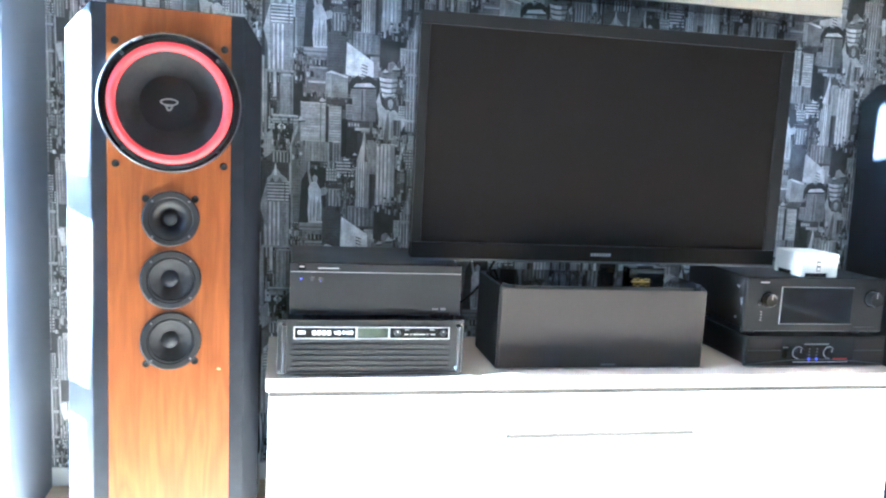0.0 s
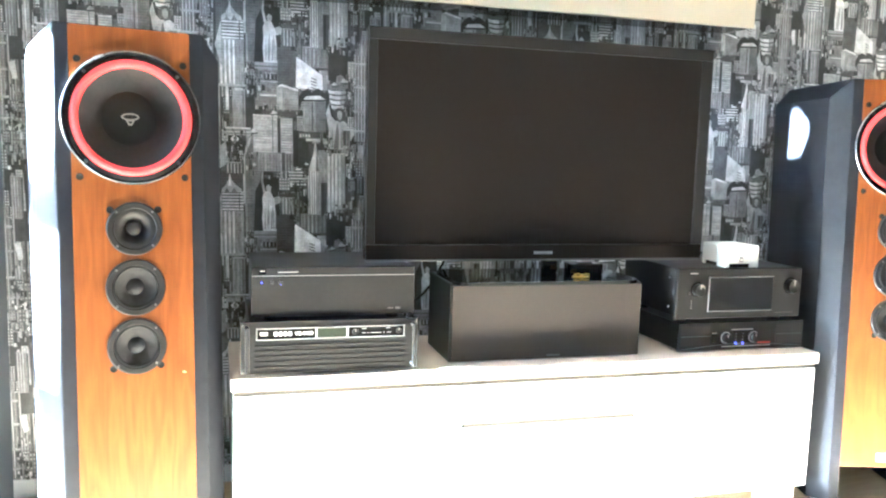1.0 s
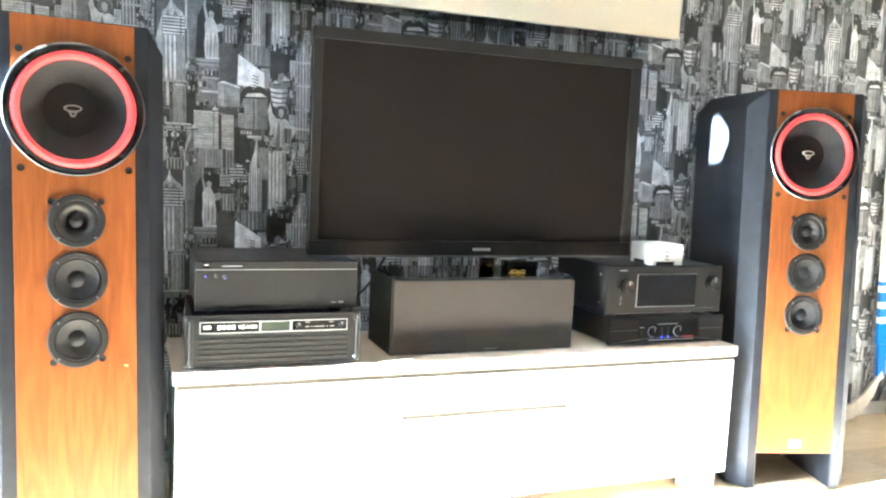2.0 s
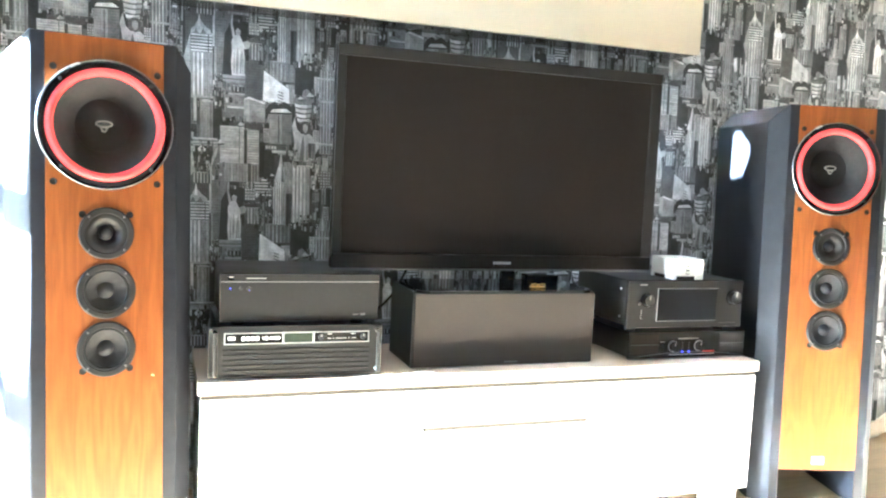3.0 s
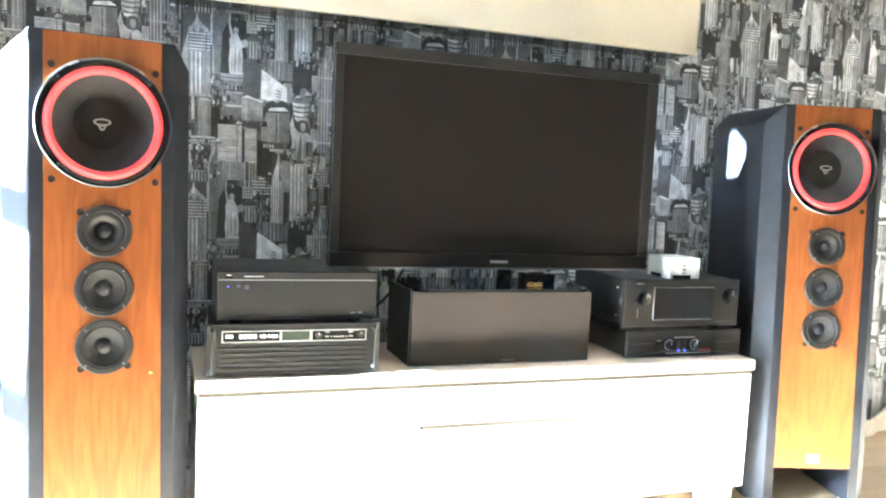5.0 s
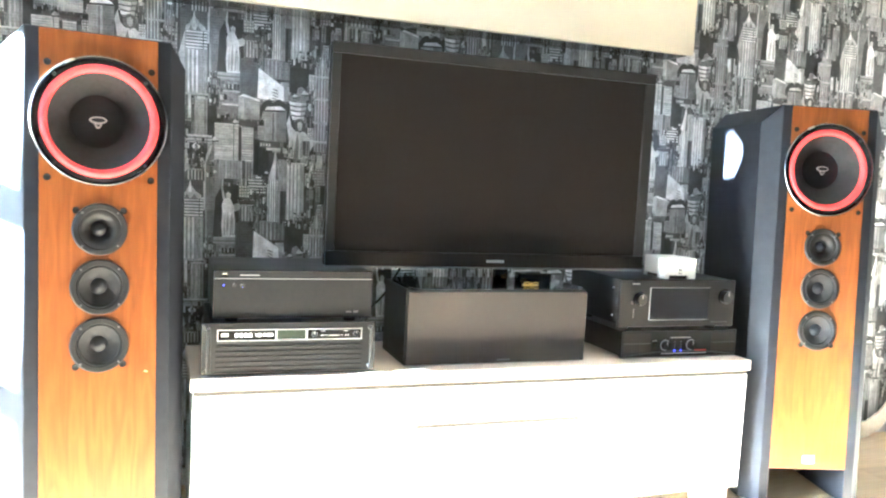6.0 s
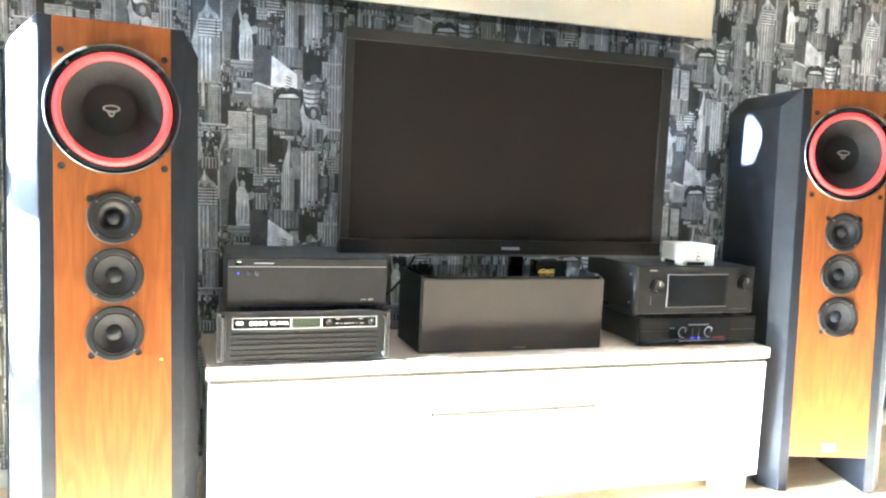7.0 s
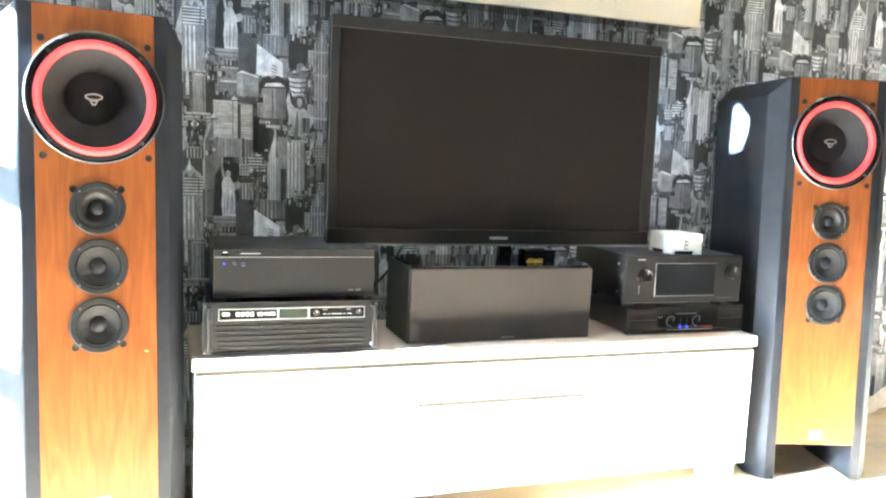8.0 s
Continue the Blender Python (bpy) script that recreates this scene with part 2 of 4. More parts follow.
def prism(points, y0, y1, bm=None):
    """An outline in x and z, pushed from y0 to y1."""
    bm = bm or bmesh.new()
    a = [bm.verts.new((x, y0, z)) for x, z in points]
    b = [bm.verts.new((x, y1, z)) for x, z in points]
    bm.faces.new(a)
    bm.faces.new(b[::-1])
    for k in range(len(a)):
        j = (k + 1) % len(a)
        bm.faces.new((a[k], a[j], b[j], b[k]))
    return bm


def plate(points, z0, z1, bm=None):
    """An outline in x and y, pushed from z0 to z1."""
    bm = bm or bmesh.new()
    a = [bm.verts.new((x, y, z0)) for x, y in points]
    b = [bm.verts.new((x, y, z1)) for x, y in points]
    bm.faces.new(a)
    bm.faces.new(b[::-1])
    for k in range(len(a)):
        j = (k + 1) % len(a)
        bm.faces.new((a[k], a[j], b[j], b[k]))
    return bm


def tube(points, radius, name, mat, parent=None):
    """A bent cable or wire as a mesh along a smooth curve."""
    cu = bpy.data.curves.new(name, "CURVE")
    cu.dimensions, cu.bevel_depth, cu.bevel_resolution, cu.resolution_u = "3D", radius, 2, 8
    sp = cu.splines.new("NURBS")
    sp.points.add(len(points) - 1)
    for p, q in zip(sp.points, points):
        p.co = (*q, 1)
    sp.use_endpoint_u, sp.order_u = True, 4
    tmp = bpy.data.objects.new(name, cu)
    me = bpy.data.meshes.new_from_object(tmp)
    bpy.data.objects.remove(tmp)
    bpy.data.curves.remove(cu)
    me.materials.clear()
    me.materials.append(mat)
    ob = new(name, me)
    if parent:
        ob.parent = parent
    return ob


def lettering(text, size, x, z, y, name, mat, parent, label="", spacing=1.0):
    """Raised lettering that faces -y, its lower left corner at x, z."""
    cu = bpy.data.curves.new(name, "FONT")
    cu.body, cu.size, cu.extrude, cu.space_character = text, size, 0.0004, spacing
    cu.offset = 0.00025
    tmp = bpy.data.objects.new(name, cu)
    me = bpy.data.meshes.new_from_object(tmp)
    bpy.data.objects.remove(tmp)
    bpy.data.curves.remove(cu)
    me.transform(Matrix.Translation((x, y, z)) @ Matrix.Rotation(radians(90), 4, "X"))
    me.materials.clear()
    me.materials.append(mat)
    ob = new(name, me)
    ob.parent = parent
    if label:
        tagged(ob, label)
    return ob


# ---- the room ----
X0, X1, Y0, Y1, TOP = -1.55, 3.9, -5.2, 0.0, 2.78
WINDOWS = [((-0.735, -0.42), (1.44, 1.86)), ((-0.625, -0.468), (2.48, 2.70)), ((-0.757, -0.42), (0.06, 1.40)), ((-0.972, -0.862), (0.06, 1.27)), ((-1.22, -0.975), (0.06, 2.3))]  # spans in y and z; unseen openings, sized to steer the sun


def structure(ob, label, category):
    return tagged(ob, label, category, kind="structure")


WALL_NORTH = structure(part("wall_north", box(X0 - 0.15, X1 + 0.15, Y1, Y1 + 0.15, 0, TOP), WHITE_WALL), "wall papered with a black and white skyscraper print", "wall")
structure(part("wall_east", box(X1, X1 + 0.15, Y0, Y1, 0, TOP), DIMMED_WALL_PAINT), "plain unseen wall, darkened to cut bounced light", "wall")
structure(part("wall_south", box(X0 - 0.15, X1 + 0.15, Y0 - 0.15, Y0, 0, TOP), DIMMED_WALL_PAINT), "plain unseen wall, darkened to cut bounced light", "wall")
bm = bmesh.new()
ys = sorted({Y0, Y1, *[v for w in WINDOWS for v in w[0]]})
for ya, yb in zip(ys, ys[1:]):
    z = 0.0
    for (wa, wb), (wz0, wz1) in sorted(WINDOWS, key=lambda w: w[1]):
        if wa <= ya + 1e-6 and yb <= wb + 1e-6:
            box(X0 - 0.15, X0, ya, yb, z, wz0, bm=bm)
            z = wz1
    box(X0 - 0.15, X0, ya, yb, z, TOP, bm=bm)
structure(part("wall_west", bm, DIMMED_WALL_PAINT), "unseen painted wall with openings cut to shape the sunlight", "wall")
structure(part("ceiling", box(X0 - 0.15, X1 + 0.15, Y0 - 0.15, Y1 + 0.15, TOP, TOP + 0.1), CEILING_PAINT), "plain white painted ceiling", "ceiling")

# windows added out of view, each lets sun onto a chosen spot
for number, ((a, b), (lo, hi)) in enumerate(WINDOWS, 1):
    win = thing("window_%d" % number, pose(X0 - 0.09, 0, 0), "unseen white framed window placed to let the sun in", "window", kind="structure")
    t = {1: 0.015, 2: 0.012, 3: 0.012, 4: 0.012}.get(number, 0.03)
    bm = box(0, 0.05, a, a + t, lo, hi, 0.003)
    box(0, 0.05, b - t, b, lo, hi, 0.003, bm)
    box(0, 0.05, a + t, b - t, lo, lo + t, 0.003, bm)
    box(0, 0.05, a + t, b - t, hi - t, hi, 0.003, bm)
    part("window_frame", bm, WHITE_LACQUER, win)
    if number == 2:
        # unseen slanting blockers added to the small top light, to shape its sun patch
        for corner in (((b - 0.025, hi), (a, hi), (a, 2.60)), ((a, lo), (a + 0.07, lo), (a, 2.58))):
            bm = bmesh.new()
            front = [bm.verts.new((0.045, y, z)) for y, z in corner]
            back = [bm.verts.new((0.005, y, z)) for y, z in corner]
            bm.faces.new(front)
            bm.faces.new(back[::-1])
            for k in range(3):
                bm.faces.new((front[k], front[(k + 1) % 3], back[(k + 1) % 3], back[k]))
            part("sun_patch_blocker", bm, WHITE_LACQUER, win)
    if number in (3, 4):
        part("crossbar", box(0.005, 0.045, a + t, b - t, 0.895, 0.965, 0.004), WHITE_LACQUER, win)
    pane = part("pane", box(0.02, 0.026, a + t - 0.004, b - t + 0.004, lo + t - 0.004, hi - t + 0.004), GLASS, win)
    pane.visible_shadow = False

# skirting boards along the walls
bm = box(X0, X1, Y1 - 0.014, Y1 - 0.004, 0.001, 0.06, 0.003)
structure(part("baseboard", bm, WHITE_LACQUER), "white painted skirting board", "baseboard")


# ---- loudspeakers ----
def carve(ob, bm, edge=0.0):
    """Cut the solid bm out of ob, and round its edges."""
    cut = bpy.data.objects.new("cut", bpy.data.meshes.new("cut"))
    bm.to_mesh(cut.data)
    scene.collection.objects.link(cut)
    mod = ob.modifiers.new("cut", "BOOLEAN")
    mod.operation, mod.object, mod.solver = "DIFFERENCE", cut, "EXACT"
    if edge:
        bv = ob.modifiers.new("edge", "BEVEL")
        bv.width, bv.segments, bv.limit_method = edge, 2, "ANGLE"
    bpy.context.view_layer.update()
    done = bpy.data.meshes.new_from_object(ob.evaluated_get(bpy.context.evaluated_depsgraph_get()))
    ob.modifiers.clear()
    ob.data = done
    bpy.data.objects.remove(cut)


def build_speaker():
    W, STRIP, CX, CY, DEPTH, HT, BEV = 0.139, 0.033, 0.052, 0.055, 0.48, 1.405, 0.06
    half = W + STRIP + CX
    spk = thing("loudspeaker", pose(0, 0, 0), "tall black floor speaker with cherry wood front and red woofer ring", "loudspeaker", "pair of floor speakers")
    # carcass: chamfered front corners and sloping top edges
    outline = [(-half, DEPTH), (-half, CY), (-W - STRIP, 0), (W + STRIP, 0), (half, CY), (half, DEPTH)]
    bm = plate(outline, 0.0, HT)
    for s in (1, -1):
        n = Vector((s * BEV, 0, CX)).normalized()
        geom = bm.verts[:] + bm.edges[:] + bm.faces[:]
        r = bmesh.ops.bisect_plane(bm, geom=geom, plane_co=(s * (W + STRIP), 0, HT), plane_no=n, clear_outer=True)
        bmesh.ops.contextual_create(bm, geom=[g for g in r["geom_cut"] if isinstance(g, bmesh.types.BMEdge)])
    # hollow under the baffle
    body = part("cabinet_body", bm, BLACK_LACQUER, spk)
    cb = box(-W, W, -0.05, DEPTH - 0.06, -0.05, 0.125)
    carve(body, cb, 0.003)
    cb.free()
    panel = part("front_panel", box(-W, W, -0.0015, 0.01, 0.128, HT - 0.002, 0.0007), CHERRY, spk, "cherry wood veneer front")
    # round holes for the drivers, through the front and into the carcass
    holes = bmesh.new()
    for z, r in ((1.187, 0.143), (0.916, 0.052), (0.770, 0.055), (0.622, 0.055)):
        lathe([(0, 0.05), (r, 0.05), (r, -0.09), (0, -0.09)], z=z, seg=64, bm=holes)
    bmesh.ops.recalc_face_normals(holes, faces=holes.faces)
    carve(body, holes)
    carve(panel, holes)
    holes.free()
    part("badge", box(-0.022, 0.022, -0.004, -0.0015, 0.148, 0.176, 0.001), STEEL, spk, "small square silver badge")
    # woofer
    F = -0.0015
    wz = 1.187
    woofer = part("woofer", lathe([(0.159, 0.0), (0.159, 0.006), (0.156, 0.009), (0.147, 0.0085), (0.1400, 0.004)], z=wz, y=F, seg=96), BLACK_GLOSS, spk, "large woofer with red surround", True)
    part("rim", lathe([(0.1575, 0.0), (0.1612, 0.002), (0.1628, 0.006), (0.1622, 0.010), (0.1602, 0.0122), (0.1580, 0.0118), (0.1568, 0.0092)], z=wz, y=F, seg=96), CHROME, woofer, "thin bright metal rim", True)
    part("surround", lathe([(0.1418, 0.004), (0.1398, 0.009), (0.136, 0.0125), (0.131, 0.0135), (0.126, 0.011), (0.1228, 0.004), (0.1210, -0.002)], z=wz, y=F, seg=96), RED_FOAM, woofer, "red foam surround", True)
    part("cone", lathe([(0.1220, -0.001), (0.09, -0.026), (0.066, -0.050), (0.06, -0.056)], z=wz, y=F, seg=96), CONE, woofer, "charcoal paper cone", True)
    part("dust_cap", lathe([(0.067, -0.0495), (0.05, -0.042), (0.025, -0.037), (0, -0.035)], z=wz, y=F, seg=64), DUST_CAP, woofer, "", True)
    # plain badge: a flat ring over a small wedge
    def oval(a, b, n=28):
        return [(a * math.cos(2 * math.pi * k / n), wz + 0.004 + b * math.sin(2 * math.pi * k / n)) for k in range(n)]
    bm = prism([(x, z + wz) for x, z in ((-0.011, -0.003), (0.011, -0.003), (0.004, -0.017), (-0.004, -0.017))], F + 0.0325, F + 0.042)
    prism(oval(0.021, 0.0092), F + 0.031, F + 0.040, bm)
    part("emblem", bm, SILVER_PRINT, woofer, "small silver emblem")
    bm = prism(oval(0.0165, 0.0052), F + 0.0302, F + 0.0312)
    prism([(x, z + wz) for x, z in ((-0.005, -0.007), (0.005, -0.007), (0.0015, -0.0125), (-0.0015, -0.0125))], F + 0.0317, F + 0.0327, bm)
    part("emblem_inlay", bm, DUST_CAP, woofer)
    for k in range(4):
        a = radians(45 + 90 * k)
        part("bolt", lathe([(0.005, 0.006), (0.005, 0.0105), (0.003, 0.012), (0, 0.012)], 0.151 * math.cos(a), wz + 0.151 * math.sin(a), F, 12), BLACK_DULL, woofer)
    # tweeter and two midranges
    for name, z, r in (("tweeter", 0.916, 0.066), ("midrange", 0.770, 0.0705), ("midrange", 0.622, 0.0705)):
        d = part(name, lathe([(r, 0), (r, 0.004), (r - 0.003, 0.007), (r - 0.014, 0.0065), (r - 0.017, 0.003)], z=z, y=F, seg=64), BLACK_DULL, spk, "round black tweeter" if name == "tweeter" else "round black midrange cone driver", True)
        if name == "tweeter":
            part("horn", lathe([(r - 0.016, 0.004), (0.042, 0.005), (0.034, 0.001), (0.024, -0.010), (0.019, -0.016)], z=z, y=F, seg=64), BLACK_DULL, d, "", True)
            part("dome", lathe([(0.019, -0.016), (0.016, -0.006), (0.009, -0.001), (0, 0.001)], z=z, y=F, seg=48), DUST_CAP, d, "", True)
        else:
            part("surround", lathe([(r - 0.016, 0.003), (r - 0.019, 0.006), (r - 0.022, 0.005), (r - 0.024, 0.001)], z=z, y=F, seg=64), RUBBER, d, "", True)
            part("cone", lathe([(r - 0.0235, 0.002), (0.03, -0.006), (0.02, -0.012)], z=z, y=F, seg=64), CONE, d, "", True)
            part("dust_cap", lathe([(0.021, -0.012), (0.015, -0.005), (0.007, -0.002), (0, -0.001)], z=z, y=F, seg=48), DUST_CAP, d, "", True)
        for k in range(4):
            a = radians(45 + 90 * k)
            part("bolt", lathe([(0.0028, 0.005), (0.0028, 0.009), (0, 0.0095)], (r - 0.007) * math.cos(a), z + (r - 0.007) * math.sin(a), F, 10), DULL_DARK, d)
    # grille pegs: dark rubber sockets in the wood
    for x, z in ((-0.121, 1.322), (0.123, 1.322), (-0.121, 1.043), (0.123, 1.043), (-0.056, 0.963), (0.056, 0.963), (-0.056, 0.569), (0.056, 0.569)):
        part("grille_socket", lathe([(0.0088, 0), (0.0085, 0.0015), (0.007, 0.002), (0.0045, 0.001), (0.004, 0.0004), (0, 0.0004)], x, z, F, 20), RUBBER, spk, "", True)
    for x in (-W - 0.022, W + 0.022):
        for y in (0.05, DEPTH - 0.05):
            part("foot_pad", box(x - 0.018, x + 0.03, y - 0.022, y + 0.018, -0.004, 0.008, 0.003), WHITE_PLASTIC, spk, "small white plastic foot pad")
    # the cabinet rakes back
    rake = Matrix.Identity(4)
    rake[1][2] = 0.05
    for ob in spk.children_recursive:
        ob.data.transform(rake)
    return spk


SPK_L = build_speaker()
SPK_L.matrix_world = pose(-0.223, -0.646, 0.004, 0, 0, 12.8)
copy_thing(SPK_L, pose(2.096, -0.640, 0.004, 0, 0, -15.3))

CHIP = material("bare_wood_chip", (0.48, 0.31, 0.15), 0.6, grain=0.2, scale=300)
chip = prism([(-0.005, 0.0), (-0.001, 0.003), (0.004, 0.001), (0.005, -0.003), (0.0, -0.002)], -0.0026, -0.0010)
for v in chip.verts:
    v.co += Vector((0.113, 0.05 * 0.545, 0.545))
part("chip_mark", chip, CHIP, SPK_L, "small pale chip in the veneer")

# ---- sideboard ----
CX1, CF, CB, CT = 1.862, -0.576, -0.14, 0.517
side = thing("sideboard", pose(0, 0, 0), "low white lacquered sideboard with three fronts", "sideboard")
part("top_panel", box(-0.004, CX1, CF, CB, CT - 0.036, CT, 0.003), WHITE_TOP, side, "pale worktop panel")
bm = box(0.004, 0.024, CF + 0.024, CB, 0.064, CT - 0.037, 0.001)
box(CX1 - 0.03, CX1 - 0.01, CF + 0.024, CB, 0.064, CT - 0.037, 0.001, bm)
box(0.0245, CX1 - 0.0305, CF + 0.024, CB, 0.064, 0.084, 0.001, bm)
box(0.0245, CX1 - 0.0305, CB - 0.012, CB, 0.0845, CT - 0.037, 0.0, bm)
part("carcass", bm, WHITE_LACQUER, side)
part("door", box(0.004, 0.6405, CF + 0.004, CF + 0.022, 0.064, CT - 0.050, 0.002), WHITE_LACQUER, side)
part("drawer_front", box(0.6415, 1.2045, CF + 0.004, CF + 0.022, 0.353, CT - 0.050, 0.002), WHITE_LACQUER, side)
part("drawer_front", box(0.6415, 1.2045, CF + 0.004, CF + 0.022, 0.064, 0.339, 0.002), WHITE_LACQUER, side)
# strip set in the drawer gap, its colour painted as shade
part("gap_shade_strip", box(0.650, 1.198, CF + 0.0052, CF + 0.021, 0.3395, 0.3525), GROOVE_SHADE, side, "thin brown strip painted as the shade between the drawers")
part("door", box(1.2055, CX1 - 0.010, CF + 0.004, CF + 0.022, 0.064, CT - 0.050, 0.002), WHITE_LACQUER, side)
# dark strips paint the shade into each recess under the top
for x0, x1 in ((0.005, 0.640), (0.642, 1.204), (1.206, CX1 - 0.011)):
    part("recess_shade_strip", box(x0, x1, CF + 0.0065, CF + 0.021, CT - 0.0495, CT - 0.0368), GROOVE_SHADE, side, "brown strip painted as the shade in the groove under the top")
for x in (0.03, CX1 - 0.15):
    for y in (CF + 0.03, CB - 0.12):
        part("foot", box(x, x + 0.12, y, y + 0.06, 0.0, 0.0638, 0.002), WHITE_LACQUER, side)

# ---- wall cabinet over the screen ----
wallcab = thing("wall_cabinet", pose(0, 0, 0), "long cream white wall hung cabinet", "cabinet")
part("cabinet_body", box(-0.085, 1.82, -0.15, -0.004, 1.61, 2.02, 0.002), GREY_LAMINATE, wallcab, "grey gloss laminate carcass")
part("front_panel", box(-0.085, 1.82, -0.17, -0.1505, 1.608, 2.02, 0.002), CREAM_PAINT, wallcab)


# ---- television ----
tv = thing("television", pose(0.918, -0.455, 0), "large flat black television switched off, on a glossy stand", "television")
HW, ZB, ZT = 0.547, 0.818, 1.474
part("housing", box(-HW, HW, 0.0, 0.035, ZB, ZT, 0.006), BLACK_GLOSS, tv, "", True)
part("back_cover", box(-HW + 0.12, HW - 0.12, 0.0355, 0.07, ZB + 0.06, ZT - 0.12, 0.01), BLACK_DULL, tv)
bm = box(-HW, HW, -0.012, -0.0005, ZT - 0.034, ZT, 0.003)
box(-HW, -HW + 0.026, -0.012, -0.0005, ZB + 0.045, ZT - 0.034, 0.002, bm)
box(HW - 0.037, HW, -0.012, -0.0005, ZB + 0.045, ZT - 0.034, 0.002, bm)
part("bezel", bm, BEZEL, tv, "gloss dark grey bezel")
part("lower_bezel", box(-HW, HW, -0.012, -0.0005, ZB, ZB + 0.045, 0.003), SCREEN, tv, "gloss black lower bezel")
part("edge_strip", box(-HW, HW, -0.010, -0.001, ZB - 0.005, ZB - 0.0003, 0.001), DULL_DARK, tv, "clear edge strip")
part("screen", box(-HW + 0.026, HW - 0.037, -0.006, -0.0008, ZB + 0.045, ZT - 0.034), SCREEN, tv, "dark switched-off screen")
bm = bmesh.new()
for k in range(7):
    box(-0.0305 + 0.0088 * k, -0.0238 + 0.0088 * k, -0.0135, -0.0122, ZB + 0.016, ZB + 0.0245, 0.0, bm)
part("logo_plate", bm, DULL_PRINT, tv)
bm = box(0.040, 0.085, 0.072, 0.10, 0.7627, ZB + 0.10, 0.004)
part("stand_neck", bm, BLACK_GLOSS, tv)
pts = []
for cx, cy, a0 in ((0.25, -0.05, -90), (0.25, 0.13, 0), (-0.25, 0.13, 90), (-0.25, -0.05, 180)):
    for k in range(7):
        a = radians(a0 + 15 * k)
        pts.append((cx + 0.045 * math.cos(a), cy + 0.045 * math.sin(a)))
part("stand_base", plate(pts, 0.7525, 0.7625), BLACK_GLOSS, tv, "glossy rounded stand base")

# ---- centre loudspeaker ----
centre = thing("centre_speaker", pose(0.926, -0.516, 0), "wide black centre speaker with fabric grille", "loudspeaker")
part("cabinet_body", box(-0.308, 0.308, 0.016, 0.26, CT, 0.752, 0.003), BLACK_SATIN, centre)
part("grille", box(-0.306, 0.306, 0.0, 0.0155, CT + 0.004, 0.748, 0.004), BLACK_FABRIC, centre, "brownish black fabric grille")

part("maker_mark", box(-0.004, 0.040, -0.0008, 0.0002, CT + 0.012, CT + 0.0165), DULL_DARK, centre)

# ---- amplifiers ----
def knob(parent, x, z, r, depth, label="", ring=None, y=0.0, mat=BLACK_SATIN):
    k = part("knob", lathe([(r, 0), (r, depth * 0.7), (r * 0.93, depth), (r * 0.8, depth * 0.92), (0, depth * 0.92)], x, z, y, 40), mat, parent, label, True)
    if ring:
        part("ring", lathe([(r + 0.0035, 0.0), (r + 0.0035, 0.0015), (r + 0.001, 0.0018), (r + 0.001, 0)], x, z, y, 40), ring, k, "thin metal ring", True)
    part("pointer", box(x - 0.001, x + 0.001, y - depth - 0.0006, y - depth + 0.001, z + r * 0.2, z + r * 0.85), SILVER_PRINT, k)
    return k


def feet(parent, xs, ys, z0, z1, r=0.018):
    for x in xs:
        for y in ys:
            bm = bmesh.new()
            bmesh.ops.create_cone(bm, cap_ends=True, segments=20, radius1=r, radius2=r * 1.1, depth=z1 - z0, matrix=Matrix.Translation((x, y, (z0 + z1) / 2)))
            part("foot", bm, RUBBER, parent)


amp = thing("rack_amplifier", pose(0.265, -0.565, 0), "black rack power amplifier with silver framed strip and grooves", "amplifier")
part("case", box(-0.218, 0.218, 0.008, 0.38, CT + 0.012, 0.662, 0.003), BLACK_SATIN, amp)
part("front_plate", box(-0.243, 0.243, 0.0, 0.0075, CT + 0.008, 0.668, 0.002), BLACK_SATIN, amp)
feet(amp, (-0.18, 0.18), (0.05, 0.33), CT, CT + 0.012)
# silver bordered strip in three fields
bm = box(-0.202, 0.204, -0.004, -0.0003, 0.6475, 0.6501, 0.0006)
box(-0.202, 0.204, -0.004, -0.0003, 0.6179, 0.6205, 0.0006, bm)
for x in (-0.202, -0.045, 0.040, 0.2):
    box(x, x + (0.005 if -0.1 < x < 0.1 else 0.0028), -0.004, -0.0003, 0.6205, 0.6475, 0.0, bm)
part("strip_frame", bm, DULL_PRINT, amp, "bright silver strip frame")
part("strip_field", box(-0.198, -0.045, -0.002, -0.0004, 0.6206, 0.6474), BLACK_GLOSS, amp)
part("strip_field", box(0.047, 0.2, -0.002, -0.0004, 0.6206, 0.6474), BLACK_GLOSS, amp)
part("display", box(-0.038, 0.040, -0.002, -0.0004, 0.6206, 0.6474), GREEN_DISPLAY, amp, "unlit grey-green display")
part("emblem", box(-0.192, -0.172, -0.0026, -0.002, 0.630, 0.640), SILVER_PRINT, amp)
bm = bmesh.new()
for k in range(4):
    box(-0.155 + 0.0125 * k, -0.146 + 0.0125 * k, -0.0026, -0.002, 0.6285, 0.6395, 0.0, bm)
part("maker_mark", bm, WHITE_PLASTIC, amp, "white letter blocks")
lettering("VZ-9400", 0.0132, -0.100, 0.6295, -0.0024, "model_number", WHITE_PLASTIC, amp, "white printed model number", 1.05)
for x in (0.064, 0.186):
    knob(amp, x, 0.634, 0.0085, 0.007, y=-0.002)
bm = bmesh.new()
for x, z, w in ((0.083, 0.6415, 0.012), (0.150, 0.6415, 0.012), (0.083, 0.629, 0.010), (0.098, 0.629, 0.004), (0.107, 0.629, 0.030), (0.142, 0.629, 0.004), (0.153, 0.629, 0.012)):
    box(x, x + w, -0.0026, -0.002, z, z + 0.0022, 0.0, bm)
part("legend", bm, SILVER_PRINT, amp)
